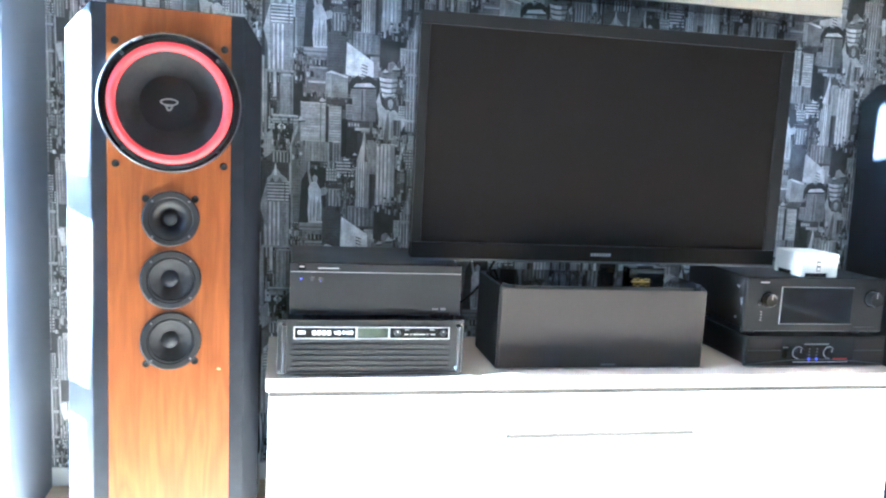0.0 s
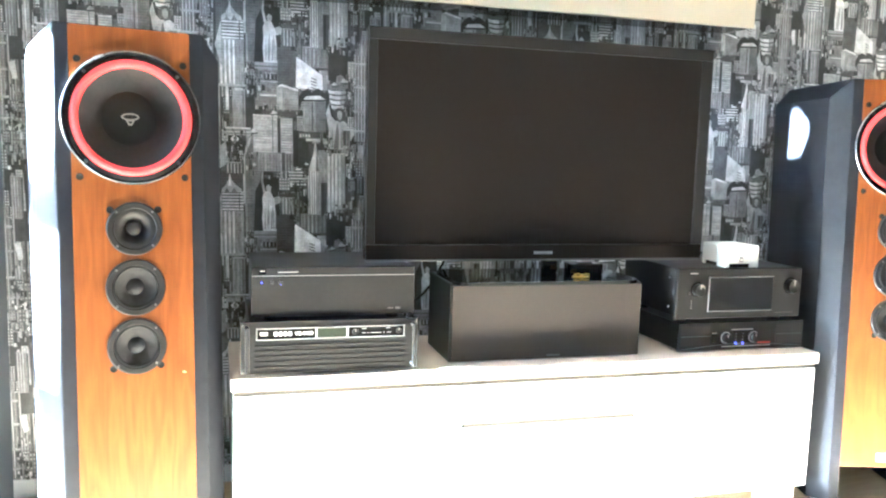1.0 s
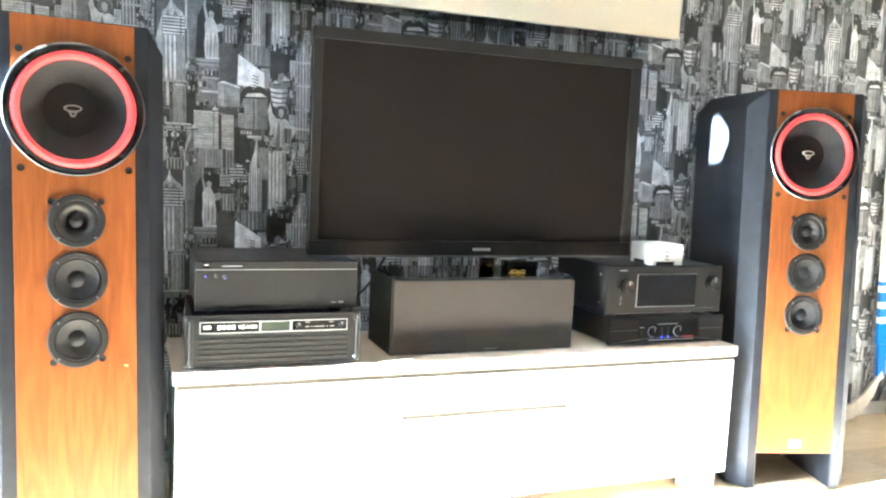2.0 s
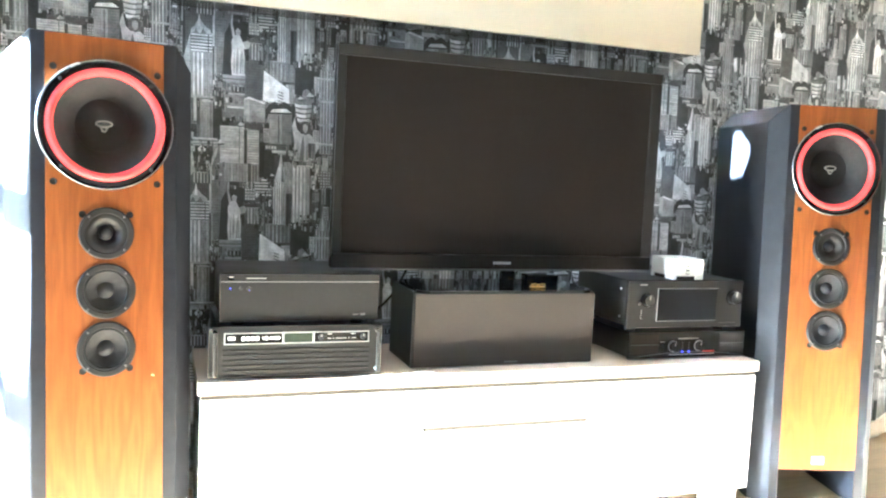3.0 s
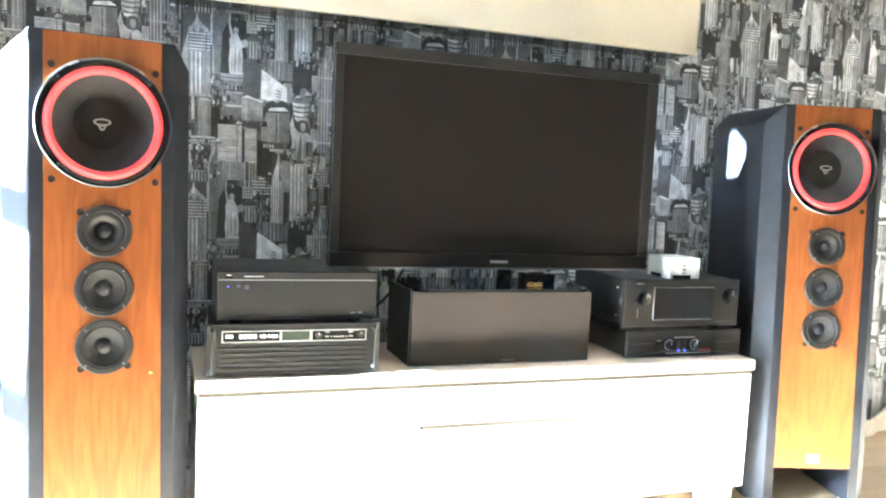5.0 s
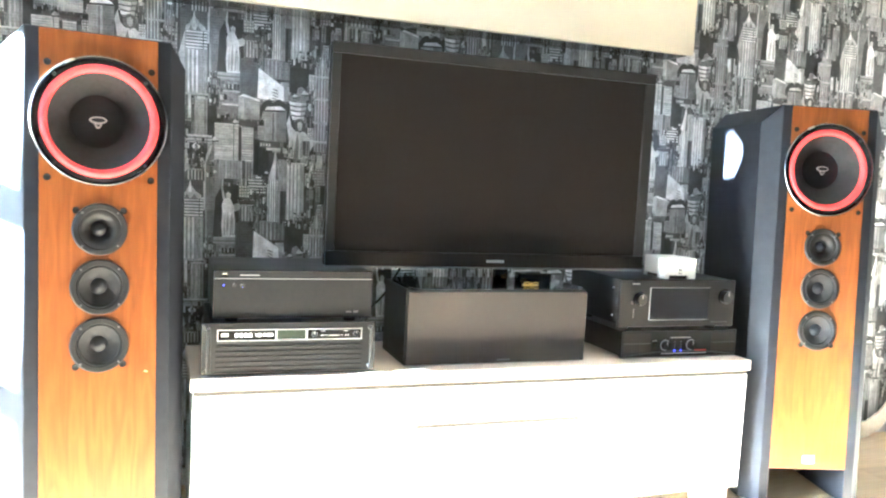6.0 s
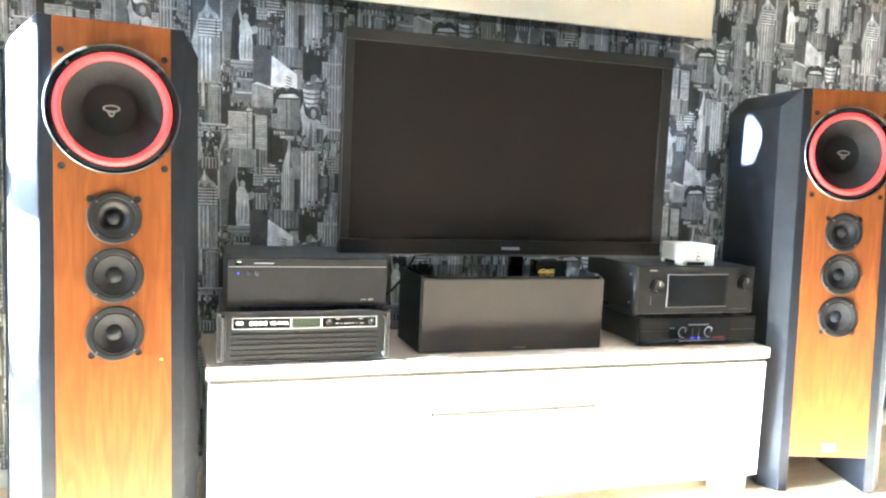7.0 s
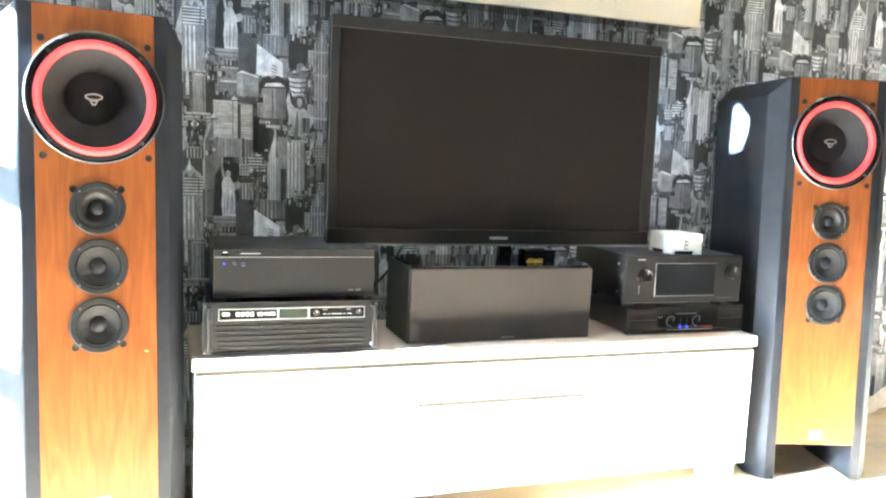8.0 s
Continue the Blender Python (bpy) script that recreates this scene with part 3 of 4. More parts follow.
for k in range(6):
    z = 0.527 + 0.0145 * k
    bm = box(-0.205, 0.205, -0.0024, -0.0003, z, z + 0.0040, 0.0008)
    part("slat", bm, BLACK_DULL, amp)
for x in (-0.226, 0.226):
    bm = bmesh.new()
    for dz in (0.540, 0.652):
        lathe([(0.0055, -0.001), (0.0055, 0.026), (0.0, 0.026)], x, dz, 0.0, 16, bm)
    bmesh.ops.create_cone(bm, cap_ends=True, segments=16, radius1=0.0055, radius2=0.0055, depth=0.124, matrix=Matrix.Translation((x, -0.026, 0.596)))
    part("handle", bm, BLACK_SATIN, amp, "upright rack handle", True)
    for dz in (0.533, 0.660):
        part("screw", lathe([(0.0045, 0), (0.0045, 0.002), (0.002, 0.003), (0, 0.003)], x + (0.010 if x > 0 else -0.010), dz, 0.0, 14), DARK_CHROME, amp)

nad = thing("stereo_amplifier", pose(0.274, -0.55, 0), "plain black stereo amplifier with thin silver line", "amplifier")
part("case", box(-0.218, 0.218, 0.0125, 0.33, 0.682, 0.812, 0.003), BLACK_SATIN, nad)
part("front_plate", box(-0.224, 0.224, 0.0, 0.012, 0.677, 0.812, 0.003), BLACK_DULL, nad)
feet(nad, (-0.17, 0.17), (0.05, 0.28), 0.662, 0.682)
part("trim_line", box(-0.224, 0.224, -0.0012, 0.0, 0.7887, 0.7898), DULL_PRINT, nad, "thin silver trim line")
part("logo_frame", box(-0.202, -0.186, -0.0008, 0.0, 0.794, 0.806), BLACK_GLOSS, nad)
part("logo_plate", box(-0.200, -0.188, -0.0014, -0.0008, 0.801, 0.804), SILVER_PRINT, nad)
part("legend", box(-0.153, -0.100, -0.0008, 0.0, 0.798, 0.8002), DULL_PRINT, nad)
part("legend", box(0.148, 0.164, -0.0008, 0.0, 0.693, 0.6965), DULL_DARK, nad)
part("legend", box(0.170, 0.184, -0.0008, 0.0, 0.692, 0.698), DULL_DARK, nad)
part("power_light", lathe([(0.0019, 0), (0.0019, 0.0015), (0, 0.002)], -0.196, 0.771, 0.0, 12), BLUE_LED, nad, "lit blue power light")
part("button", lathe([(0.005, 0), (0.005, 0.003), (0.0035, 0.004), (0, 0.004)], -0.168, 0.771, 0.0, 16), BLACK_SATIN, nad)
part("button", lathe([(0.006, 0), (0.006, 0.003), (0.0045, 0.004), (0, 0.004)], -0.146, 0.769, 0.0, 16), BLACK_SATIN, nad)
part("button_light", lathe([(0.0009, 0.004), (0.0009, 0.0046), (0, 0.0048)], -0.146, 0.766, 0.0, 10), BLUE_LED, nad)

# ---- receiver and power amplifier ----
pwr = thing("power_amplifier", pose(1.606, -0.516, 0), "flat black power amplifier with two knobs and blue lights", "amplifier")
part("case", box(-0.225, 0.225, 0.0125, 0.33, CT + 0.008, 0.611, 0.003), BLACK_SATIN, pwr)
feet(pwr, (-0.19, 0.19), (0.05, 0.28), CT, CT + 0.008)
part("front_plate", box(-0.234, 0.234, 0.0, 0.012, CT + 0.006, 0.616, 0.004), BLACK_DULL, pwr)
arc = [(-0.23 + 0.46 * k / 16, CT + 0.010 + 0.016 * math.sin(math.pi * k / 16)) for k in range(17)]
part("trim_arc", prism(arc + [(x, z + 0.0016) for x, z in reversed(arc)], -0.002, -0.0002), DULL_DARK, pwr, "thin curved grey trim")
part("trim_line", box(-0.075, 0.108, -0.0026, -0.0002, 0.5352, 0.5366), STEEL, pwr, "short silver trim line")
for x0, x1 in ((-0.226, -0.120), (0.128, 0.226)):
    part("vent_grille", box(x0, x1, -0.0018, -0.0002, 0.541, 0.606, 0.0006), BLACK_FABRIC, pwr)
    part("vent_line", box(x0, x1, -0.003, -0.0019, 0.571, 0.5723), DULL_DARK, pwr)
part("maker_mark", box(-0.042, 0.04, -0.0008, 0.0, 0.5885, 0.5920), DULL_PRINT, pwr, "pale maker's mark bar")
part("switch", box(-0.112, -0.098, -0.003, 0.0, 0.548, 0.574, 0.001), BLACK_GLOSS, pwr)
part("legend", box(-0.113, -0.095, -0.0008, 0.0, 0.579, 0.5815), SILVER_PRINT, pwr)
for x in (-0.061, 0.043):
    knob(pwr, x, 0.5645, 0.0155, 0.014, "round black gain knob", DULL_PRINT, mat=BLACK_DULL)
for x in (-0.023, 0.003):
    part("signal_light", lathe([(0.0034, 0), (0.0034, 0.002), (0, 0.003)], x, 0.545, 0.0, 14), BLUE_LED, pwr, "lit blue signal light")
bm = bmesh.new()
for x in (-0.023, 0.003):
    for z in (0.556, 0.565, 0.574):
        box(x - 0.003, x + 0.003, -0.001, 0.0, z, z + 0.003, 0.0, bm)
part("level_lights", bm, DULL_DARK, pwr)
part("red_mark", box(0.060, 0.108, -0.0008, 0.0, 0.542, 0.547), RED_PRINT, pwr, "red printed bar")

avr = thing("av_receiver", pose(1.588, -0.516, 0), "black home cinema receiver with framed display", "receiver")
part("case", box(-0.222, 0.222, 0.0205, 0.36, 0.634, 0.789, 0.003), BLACK_SATIN, avr)
part("front_plate", box(-0.231, 0.231, 0.0, 0.02, 0.628, 0.790, 0.005), BLACK_DULL, avr)
feet(avr, (-0.18, 0.18), (0.06, 0.30), 0.611, 0.634, 0.02)
part("display_window", box(-0.116, 0.120, -0.0012, 0.0, 0.653, 0.762), BLACK_GLOSS, avr, "dark glass flap")
part("display", box(-0.040, 0.030, -0.0018, -0.0012, 0.722, 0.750), DISPLAY, avr)
bm = box(-0.1185, 0.122, -0.003, 0.0, 0.7622, 0.7632, 0.0002)
box(-0.1185, 0.122, -0.003, 0.0, 0.6518, 0.6528, 0.0002, bm)
box(-0.1182, -0.1170, -0.003, 0.0, 0.6528, 0.7622, 0.0004, bm)
part("display_frame", bm, DULL_PRINT, avr, "thin silver display frame")
knob(avr, -0.160, 0.724, 0.019, 0.022, "round input selector knob", BLACK_GLOSS, mat=DARK_CHROME)
knob(avr, 0.186, 0.731, 0.022, 0.024, "round volume knob", BLACK_GLOSS, mat=DARK_CHROME)
part("maker_mark", box(-0.188, -0.160, -0.0008, 0.0, 0.7738, 0.7768), DULL_PRINT, avr)
part("power_button", lathe([(0.005, 0), (0.005, 0.003), (0, 0.0035)], -0.186, 0.712, 0.0, 16), DARK_CHROME, avr)
for k in range(4):
    part("indicator", box(-0.180, -0.1765, -0.0008, 0.0, 0.662 + 0.008 * k, 0.6645 + 0.008 * k), DULL_PRINT, avr)
part("legend", box(0.135, 0.205, -0.0008, 0.0, 0.6425, 0.6438), DULL_DARK, avr)
for z in (0.66, 0.755):
    b2 = bmesh.new()
    bmesh.ops.create_cone(b2, cap_ends=True, segments=14, radius1=0.004, radius2=0.003, depth=0.003, matrix=Matrix.Translation((-0.2235, 0.06, z)) @ Matrix.Rotation(radians(-90), 4, "Y"))
    part("case_screw", b2, STEEL, avr)

snd = thing("network_player", pose(0, 0, 0), "small white plastic network audio box", "audio player")
case = part("case", box(-0.049, 0.077, 0.0, 0.130, 0.0, 0.072, 0.005, segments=3), WHITE_PLASTIC, snd, "", True)
notch = box(-0.033, 0.044, -0.01, 0.140, -0.01, 0.013)
carve(case, notch)
notch.free()
notch = box(-0.09, 0.09, 0.045, 0.115, -0.01, 0.013)
carve(case, notch)
notch.free()
# black block added inside so that the notches look dark
part("dark_notch_filler", box(-0.043, 0.071, 0.006, 0.124, 0.0005, 0.0128), BLACK_DULL, snd)
part("button_panel", box(0.004, 0.017, -0.0010, 0.0002, 0.018, 0.060, 0.0004), DULL_DARK, snd, "narrow grey button panel")
for z in (0.021, 0.035, 0.049):
    part("button", box(0.006, 0.015, -0.0022, -0.0010, z, z + 0.009, 0.0004), WHITE_PLASTIC, snd)

snd.matrix_world = pose(1.588, -0.494, 0.789)

# small black sensor box with gold print, on the stand base
sen = thing("sensor_box", pose(1.035, -0.43, 0.7627), "small glossy black sensor box with gold print", "sensor")
part("case", box(-0.008, 0.105, 0.0, 0.05, 0.0, 0.034, 0.004), BLACK_GLOSS, sen)
bm = bmesh.new()
for x, w, z in ((-0.016, 0.010, 0.012), (-0.004, 0.006, 0.014), (0.004, 0.014, 0.011), (0.020, 0.008, 0.013), (0.030, 0.006, 0.012), (-0.014, 0.04, 0.006)):
    box(x, x + w, -0.045, -0.0445, z - 0.006, z - 0.002, 0.0, bm)
box(-0.016, 0.036, -0.046, -0.034, -0.0002, 0.002, 0.0, bm)
part("gold_print", bm, GOLD, sen, "bright gold printed label")

# ---- cables behind the furniture ----
tagged(tube([(0.50, -0.22, 0.72), (0.55, -0.20, 0.74), (0.58, -0.15, 0.66), (0.56, -0.12, 0.58), (0.60, -0.10, 0.45)], 0.0035, "amplifier_cable", RUBBER), "black cable hanging behind the amplifiers", "cable")
tagged(tube([(0.47, -0.19, 0.60), (0.54, -0.20, 0.612), (0.60, -0.20, 0.655), (0.645, -0.20, 0.703), (0.68, -0.20, 0.78), (0.71, -0.24, 0.85), (0.74, -0.37, 0.90)], 0.004, "signal_cable", RUBBER), "thin black signal cable rising from amplifier to television", "cable")
tagged(tube([(-0.03, -0.13, 0.55), (-0.028, -0.12, 0.40), (-0.035, -0.14, 0.28), (-0.022, -0.15, 0.15), (-0.03, -0.16, 0.006), (-0.1, -0.17, 0.006)], 0.004, "speaker_cable", RUBBER), "dark speaker cable hanging beside the sideboard", "cable")
tagged(tube([(-0.045, -0.10, 0.30), (-0.025, -0.12, 0.26), (-0.020, -0.14, 0.20), (-0.03, -0.16, 0.10), (-0.022, -0.18, 0.006), (-0.06, -0.2, 0.006)], 0.004, "mains_cable", WHITE_PLASTIC), "white mains cable hanging beside the sideboard", "cable")

# ---- bookcase ----
bk = thing("bookcase", pose(-0.660, -0.4, 0), "grey painted open bookcase with cubby shelves", "bookcase")
part("side_panel", box(-0.036, 0.0, 0.0, 0.385, 0.0, 1.95, 0.002), BOOKCASE_PAINT, bk)
part("side_panel", box(-0.80, -0.764, 0.0, 0.385, 0.0, 1.95, 0.002), BOOKCASE_PAINT, bk)
for z in (0.06, 0.515, 1.085, 1.437, 1.79, 1.914):
    part("shelf", box(-0.7635, -0.0365, 0.004, 0.372, z, z + 0.034, 0.002), BOOKCASE_PAINT, bk)
part("back_panel", box(-0.764, -0.036, 0.373, 0.384, 0.06, 1.948), BOOKCASE_PAINT, bk)
BLUE_BOOK = material("blue_book_cloth", (0.03, 0.12, 0.42), 0.5, grain=0.2, scale=60)
TEAL_BOOK = material("green_book_cover", (0.02, 0.33, 0.20), 0.45, grain=0.15, scale=60)
NAVY_CLOTH = material("navy_box_cloth", (0.035, 0.06, 0.12), 0.8, grain=0.25, scale=200, bump=0.3)
PAPER = material("white_card", (0.80, 0.80, 0.80), 0.6, grain=0.04, scale=30)
YELLOW_CARD = material("yellow_card", (0.80, 0.50, 0.03), 0.5, grain=0.1, scale=40)
PURPLE_CARD = material("purple_card", (0.12, 0.05, 0.25), 0.5, grain=0.1, scale=40)
BX = -0.660


def book(x0, x1, y0, y1, z0, z1, mat, label):
    bkx = thing("book", pose(0, 0, 0), label, "book", "books on the shelf")
    part("cover", box(x0, x1, y0, y1, z0, z1, 0.0015), mat, bkx)
    part("pages", box(x0 + 0.002, x1 - 0.002, y0 + 0.004, y1 + 0.0015, z0 + 0.003, z1 - 0.003 if x1 - x0 > 0.1 else z1 + 0.0008), PAPER, bkx)
    return bkx


book(BX - 0.21, BX - 0.042, -0.375, -0.2, 1.4712, 1.499, TEAL_BOOK, "green covered book lying flat on the shelf")
gad = thing("set_top_box", pose(BX - 0.13, -0.37, 1.4995), "small black device lying on the green book", "device")
part("case", box(-0.08, 0.078, 0.0, 0.15, 0.0, 0.045, 0.006), BLACK_DULL, gad)
for k in range(7):
    book(BX - 0.068 - 0.028 * k, BX - 0.042 - 0.028 * k, -0.36, -0.2, 1.545, 1.74, BLUE_BOOK, "blue covered book standing upright")
nb = thing("storage_box", pose(BX - 0.24, -0.39, 1.1192), "dark navy cloth storage box on the shelf", "box")
part("body", box(-0.19, 0.198, 0.0, 0.3, 0.0, 0.075, 0.008), NAVY_CLOTH, nb)
for z0, z1 in ((0.5495, 0.70), (0.7005, 0.86), (0.8605, 1.06)):
    cb = thing("document_box", pose(BX - 0.24, -0.396, z0), "white card document box with blue print", "box", "boxes on the shelf")
    part("body", box(-0.195, 0.199, 0.0, 0.31, 0.0, z1 - z0, 0.003), PAPER, cb)
    bm = bmesh.new()
    for k in range(9):
        w = 0.02 + 0.05 * random.random()
        x = 0.05 + 0.12 * random.random()
        z = (z1 - z0) * (0.35 + 0.3 * random.random())
        box(min(x, 0.19 - w), min(x, 0.19 - w) + w, -0.0012 - 0.0001 * k, -0.0004, z, z + 0.006, 0.0, bm)
    part("printed_mark", bm, BLUE_BOOK, cb, "pale blue printed marks")
yc = thing("card_packet", pose(BX - 0.11, -0.399, 0.566), "small yellow and purple packet", "packet")
part("packet_body", box(-0.05, 0.032, -0.012, -0.002, -0.0162, 0.02, 0.001), YELLOW_CARD, yc)
part("packet_top", box(-0.05, 0.032, -0.012, -0.002, 0.0203, 0.035, 0.001), PURPLE_CARD, yc)
db = thing("storage_box", pose(BX - 0.24, -0.385, 0.0942), "dark navy cloth storage box on the lowest shelf", "box")
part("body", box(-0.19, 0.198, 0.0, 0.3, 0.0, 0.24, 0.008), NAVY_CLOTH, db)

# ---- papered wall: a print of towers, pieced together in flat grey shapes ----
PX = 0.549 / 705.0
STRIP_W = STRIP_H = 0.549
K_BLACK, K_CHAR, K_SLATE, K_MID, K_PALE, K_LIGHT, K_WHITE = range(7)


class Print:
    """Flat shapes in layers; x to the right and y down, in 705ths of a repeat."""

    def __init__(self):
        self.shapes, self.layer = [], 0

    def poly(self, pts, tone, step=True):
        self.layer += 1 if step else 0
        self.shapes.append((self.layer, tone, [(x - 0.0184 * (735 - y) + 20, 735 - y) for x, y in pts]))

    def rect(self, x0, y0, x1, y1, tone, step=True):
        self.poly([(x0, y0), (x1, y0), (x1, y1), (x0, y1)], tone, step)

    def columns(self, x0, y0, x1, y1, base, line, n, fill=0.45):
        self.rect(x0, y0, x1, y1, base)
        self.layer += 1
        w = (x1 - x0) / n
        for k in range(n):
            dark = 1 if n > 2 and k >= 0.66 * n else 0
            mid = x0 + w * (k + 0.5)
            self.rect(mid + w * fill / 2, y0 + 4, mid + w * fill / 2 + 1.5, y1 - 4, max(0, base - 1), False)
            self.rect(x0 + w * (k + 0.5 - fill / 2), y0 + 2, x0 + w * (k + 0.5 + fill / 2), y1 - 2, max(0, line - 2 * dark), False)
        self.rect(x1, y0 + 3, x1 + 4, y1, K_BLACK, False)
        self.rect(x0, y0 - 3, x1, y0, min(6, line), False)

    def bands(self, x0, y0, x1, y1, base, line, n, fill=0.45):
        self.rect(x0, y0, x1, y1, base)
        self.layer += 1
        w = (y1 - y0) / n
        for k in range(n):
            self.rect(x0 + 2, y0 + w * (k + 0.5 - fill / 2), x1 - 2, y0 + w * (k + 0.5 + fill / 2), line, False)
        self.rect(x1, y0 + 3, x1 + 4, y1, K_BLACK, False)
        if x1 - x0 > 70:
            self.layer += 1
            self.rect(x1 - 0.22 * (x1 - x0), y0, x1 - 0.18 * (x1 - x0), y1, max(0, base - 2), False)
            self.rect(x0, y0 - 4, x1, y0, 6, False)

    def windows(self, x0, y0, x1, y1, base, line, nx, ny, fill=0.5):
        self.rect(x0, y0, x1, y1, base)
        self.layer += 1
        w, h = (x1 - x0) / nx, (y1 - y0) / ny
        for i in range(nx):
            for j in range(ny):
                self.rect(x0 + w * (i + 0.5 - fill / 2), y0 + h * (j + 0.5 - fill / 2), x0 + w * (i + 0.5 + fill / 2), y0 + h * (j + 0.5 + fill / 2), line, False)


def draw_print():
    p, rnd = Print(), random.Random(11)
    # far clutter of small blocks
    for n in range(8):
        p.layer += 1
        for k in range(44):
            x, y = rnd.uniform(-20, 670), rnd.uniform(30, 720)
            w, h = rnd.uniform(10, 38), rnd.uniform(25, 110)
            p.rect(x, y, x + w, y + h, rnd.choice((0, 0, 1, 1, 1, 2, 2, 3, 3, 4)), False)
            if rnd.random() < 0.45 and w > 16:
                nx, ny, t = max(2, int(w / 8)), max(3, int(h / 10)), rnd.choice((1, 4, 5, 6))
                for i in range(nx):
                    for j in range(ny):
                        ax, ay = x + w * (i + 0.25) / nx, y + h * (j + 0.25) / ny
                        bx, by = ax + 0.5 * w / nx, ay + 0.5 * h / ny
                        p.shapes.append((p.layer + 0.5, t, [(a + 20 - 0.0184 * (735 - b), 735 - b) for a, b in ((ax, ay), (bx, ay), (bx, by), (ax, by))]))
            elif rnd.random() < 0.7:
                for j in range(3):
                    p.shapes.append((p.layer + 0.5, rnd.choice((1, 3, 4)), [(a + 20 - 0.0184 * (735 - b), 735 - b) for a, b in ((x + w * (0.15 + 0.3 * j), y + 4), (x + w * (0.28 + 0.3 * j), y + 4), (x + w * (0.28 + 0.3 * j), y + h - 4), (x + w * (0.15 + 0.3 * j), y + h - 4))]))
    # dark hollows between the towers, and a plain grey slab
    p.poly([(457, 215), (480, 228), (500, 200), (545, 205), (548, 362), (457, 330)], K_BLACK)
    p.rect(333, 103, 377, 253, K_SLATE)
    p.rect(333, 103, 345, 253, K_MID, False)
    p.poly([(489, 345), (494, 312), (512, 303), (529, 318), (527, 345)], K_MID)
    # tall thin towers on the far side
    p.columns(636, 60, 676, 470, K_SLATE, K_PALE, 4)
    p.columns(684, 250, 716, 640, K_MID, K_LIGHT, 3)
    p.columns(720, 120, 748, 420, K_CHAR, K_PALE, 2)
    p.windows(640, 480, 690, 640, K_SLATE, K_PALE, 4, 9)
    p.rect(655, 560, 672, 590, K_WHITE)
    p.rect(643, 226, 707, 314, K_BLACK)
    p.poly([(638, 325), (662, 318), (668, 385), (652, 392)], K_WHITE)
    p.poly([(690, 640), (735, 600), (745, 690), (700, 720)], K_PALE)
    # crowned tower with pointed roof
    p.rect(0, 20, 118, 376, K_CHAR)
    p.columns(10, 186, 112, 372, K_MID, K_WHITE, 6, 0.42)
    p.poly([(-6, 210), (22, 106), (22, 300)], K_PALE)
    p.bands(22, 108, 112, 186, K_SLATE, K_WHITE, 6, 0.42)
    p.poly([(22, 108), (24, 92), (40, 78), (52, 52), (57, 22), (62, 52), (80, 76), (102, 92), (104, 108)], K_LIGHT)
    p.poly([(34, 108), (44, 88), (54, 108)], K_SLATE)
    p.poly([(62, 108), (74, 86), (86, 108)], K_SLATE)
    p.poly([(50, 80), (57, 30), (64, 80)], K_WHITE)
    p.rect(2, 366, 118, 376, K_PALE)
    p.rect(36, 376, 46, 470, K_LIGHT)
    # dark slab and highlight
    p.rect(126, -10, 190, 270, K_SLATE)
    p.rect(118, 0, 127, 275, K_PALE)
    p.columns(60, 386, 112, 545, K_MID, K_PALE, 3)
    p.rect(70, 380, 104, 390, K_LIGHT)
    p.rect(112, 415, 182, 545, K_BLACK)
    p.bands(30, 546, 132, 575, K_PALE, K_MID, 2)
    p.poly([(100, 690), (112, 620), (134, 575), (166, 600), (166, 862), (104, 862)], K_SLATE)
    p.poly([(98, 690), (110, 620), (134, 570), (128, 610), (108, 660), (106, 862), (98, 862)], K_LIGHT)
    p.poly([(50, 590), (66, 572), (84, 590), (78, 600), (56, 600)], K_WHITE)
    p.columns(30, 690, 98, 735, K_CHAR, K_LIGHT, 5)
    # statue on its plinth
    p.poly([(190, 40), (250, 60), (262, 190), (250, 275), (150, 275), (160, 100)], K_BLACK)
    p.poly([(262, 110), (330, 110), (330, 205), (262, 205)], K_CHAR)
    p.columns(268, 130, 322, 200, K_SLATE, K_LIGHT, 4)
    p.rect(150, 400, 262, 452, K_SLATE)
    p.windows(158, 296, 262, 402, K_MID, K_SLATE, 3, 3, 0.4)
    p.rect(152, 270, 266, 298, K_PALE)
    p.rect(190, 314, 242, 342, K_CHAR)
    p.columns(192, 316, 240, 340, K_BLACK, K_PALE, 3, 0.4)
    p.poly([(190, 270), (186, 215), (190, 170), (188, 130), (196, 104), (220, 98), (236, 130), (258, 128), (240, 160), (244, 215), (246, 270)], K_WHITE)
    p.poly([(206, 262), (208, 190), (214, 150), (218, 192), (216, 264)], K_PALE)
    p.poly([(230, 262), (226, 200), (232, 150), (238, 215), (238, 264)], K_PALE)
    p.poly([(206, 100), (204, 82), (214, 72), (226, 82), (224, 100)], K_LIGHT)
    p.poly([(192, 108), (184, 60), (188, 20), (194, 20), (193, 60), (203, 104)], K_LIGHT)
    p.poly([(236, 128), (256, 120), (268, 132), (262, 150), (244, 158)], K_LIGHT)
    p.rect(150, 284, 268, 290, K_SLATE)
    p.rect(156, 346, 264, 352, K_PALE)
    p.rect(150, 398, 268, 406, K_PALE)
    p.bands(154, 408, 264, 450, K_MID, K_SLATE, 4, 0.3)
    # dark block
    p.rect(246, 205, 330, 372, K_CHAR)
    # stepped tower with spire
    p.rect(330, 600, 448, 990, K_CHAR)
    p.rect(336, 900, 446, 985, K_MID)
    p.columns(344, 905, 444, 985, K_SLATE, K_PALE, 6)
    p.rect(424, 716, 436, 910, K_BLACK)
    p.columns(366, 715, 424, 905, K_MID, K_WHITE, 6, 0.5)
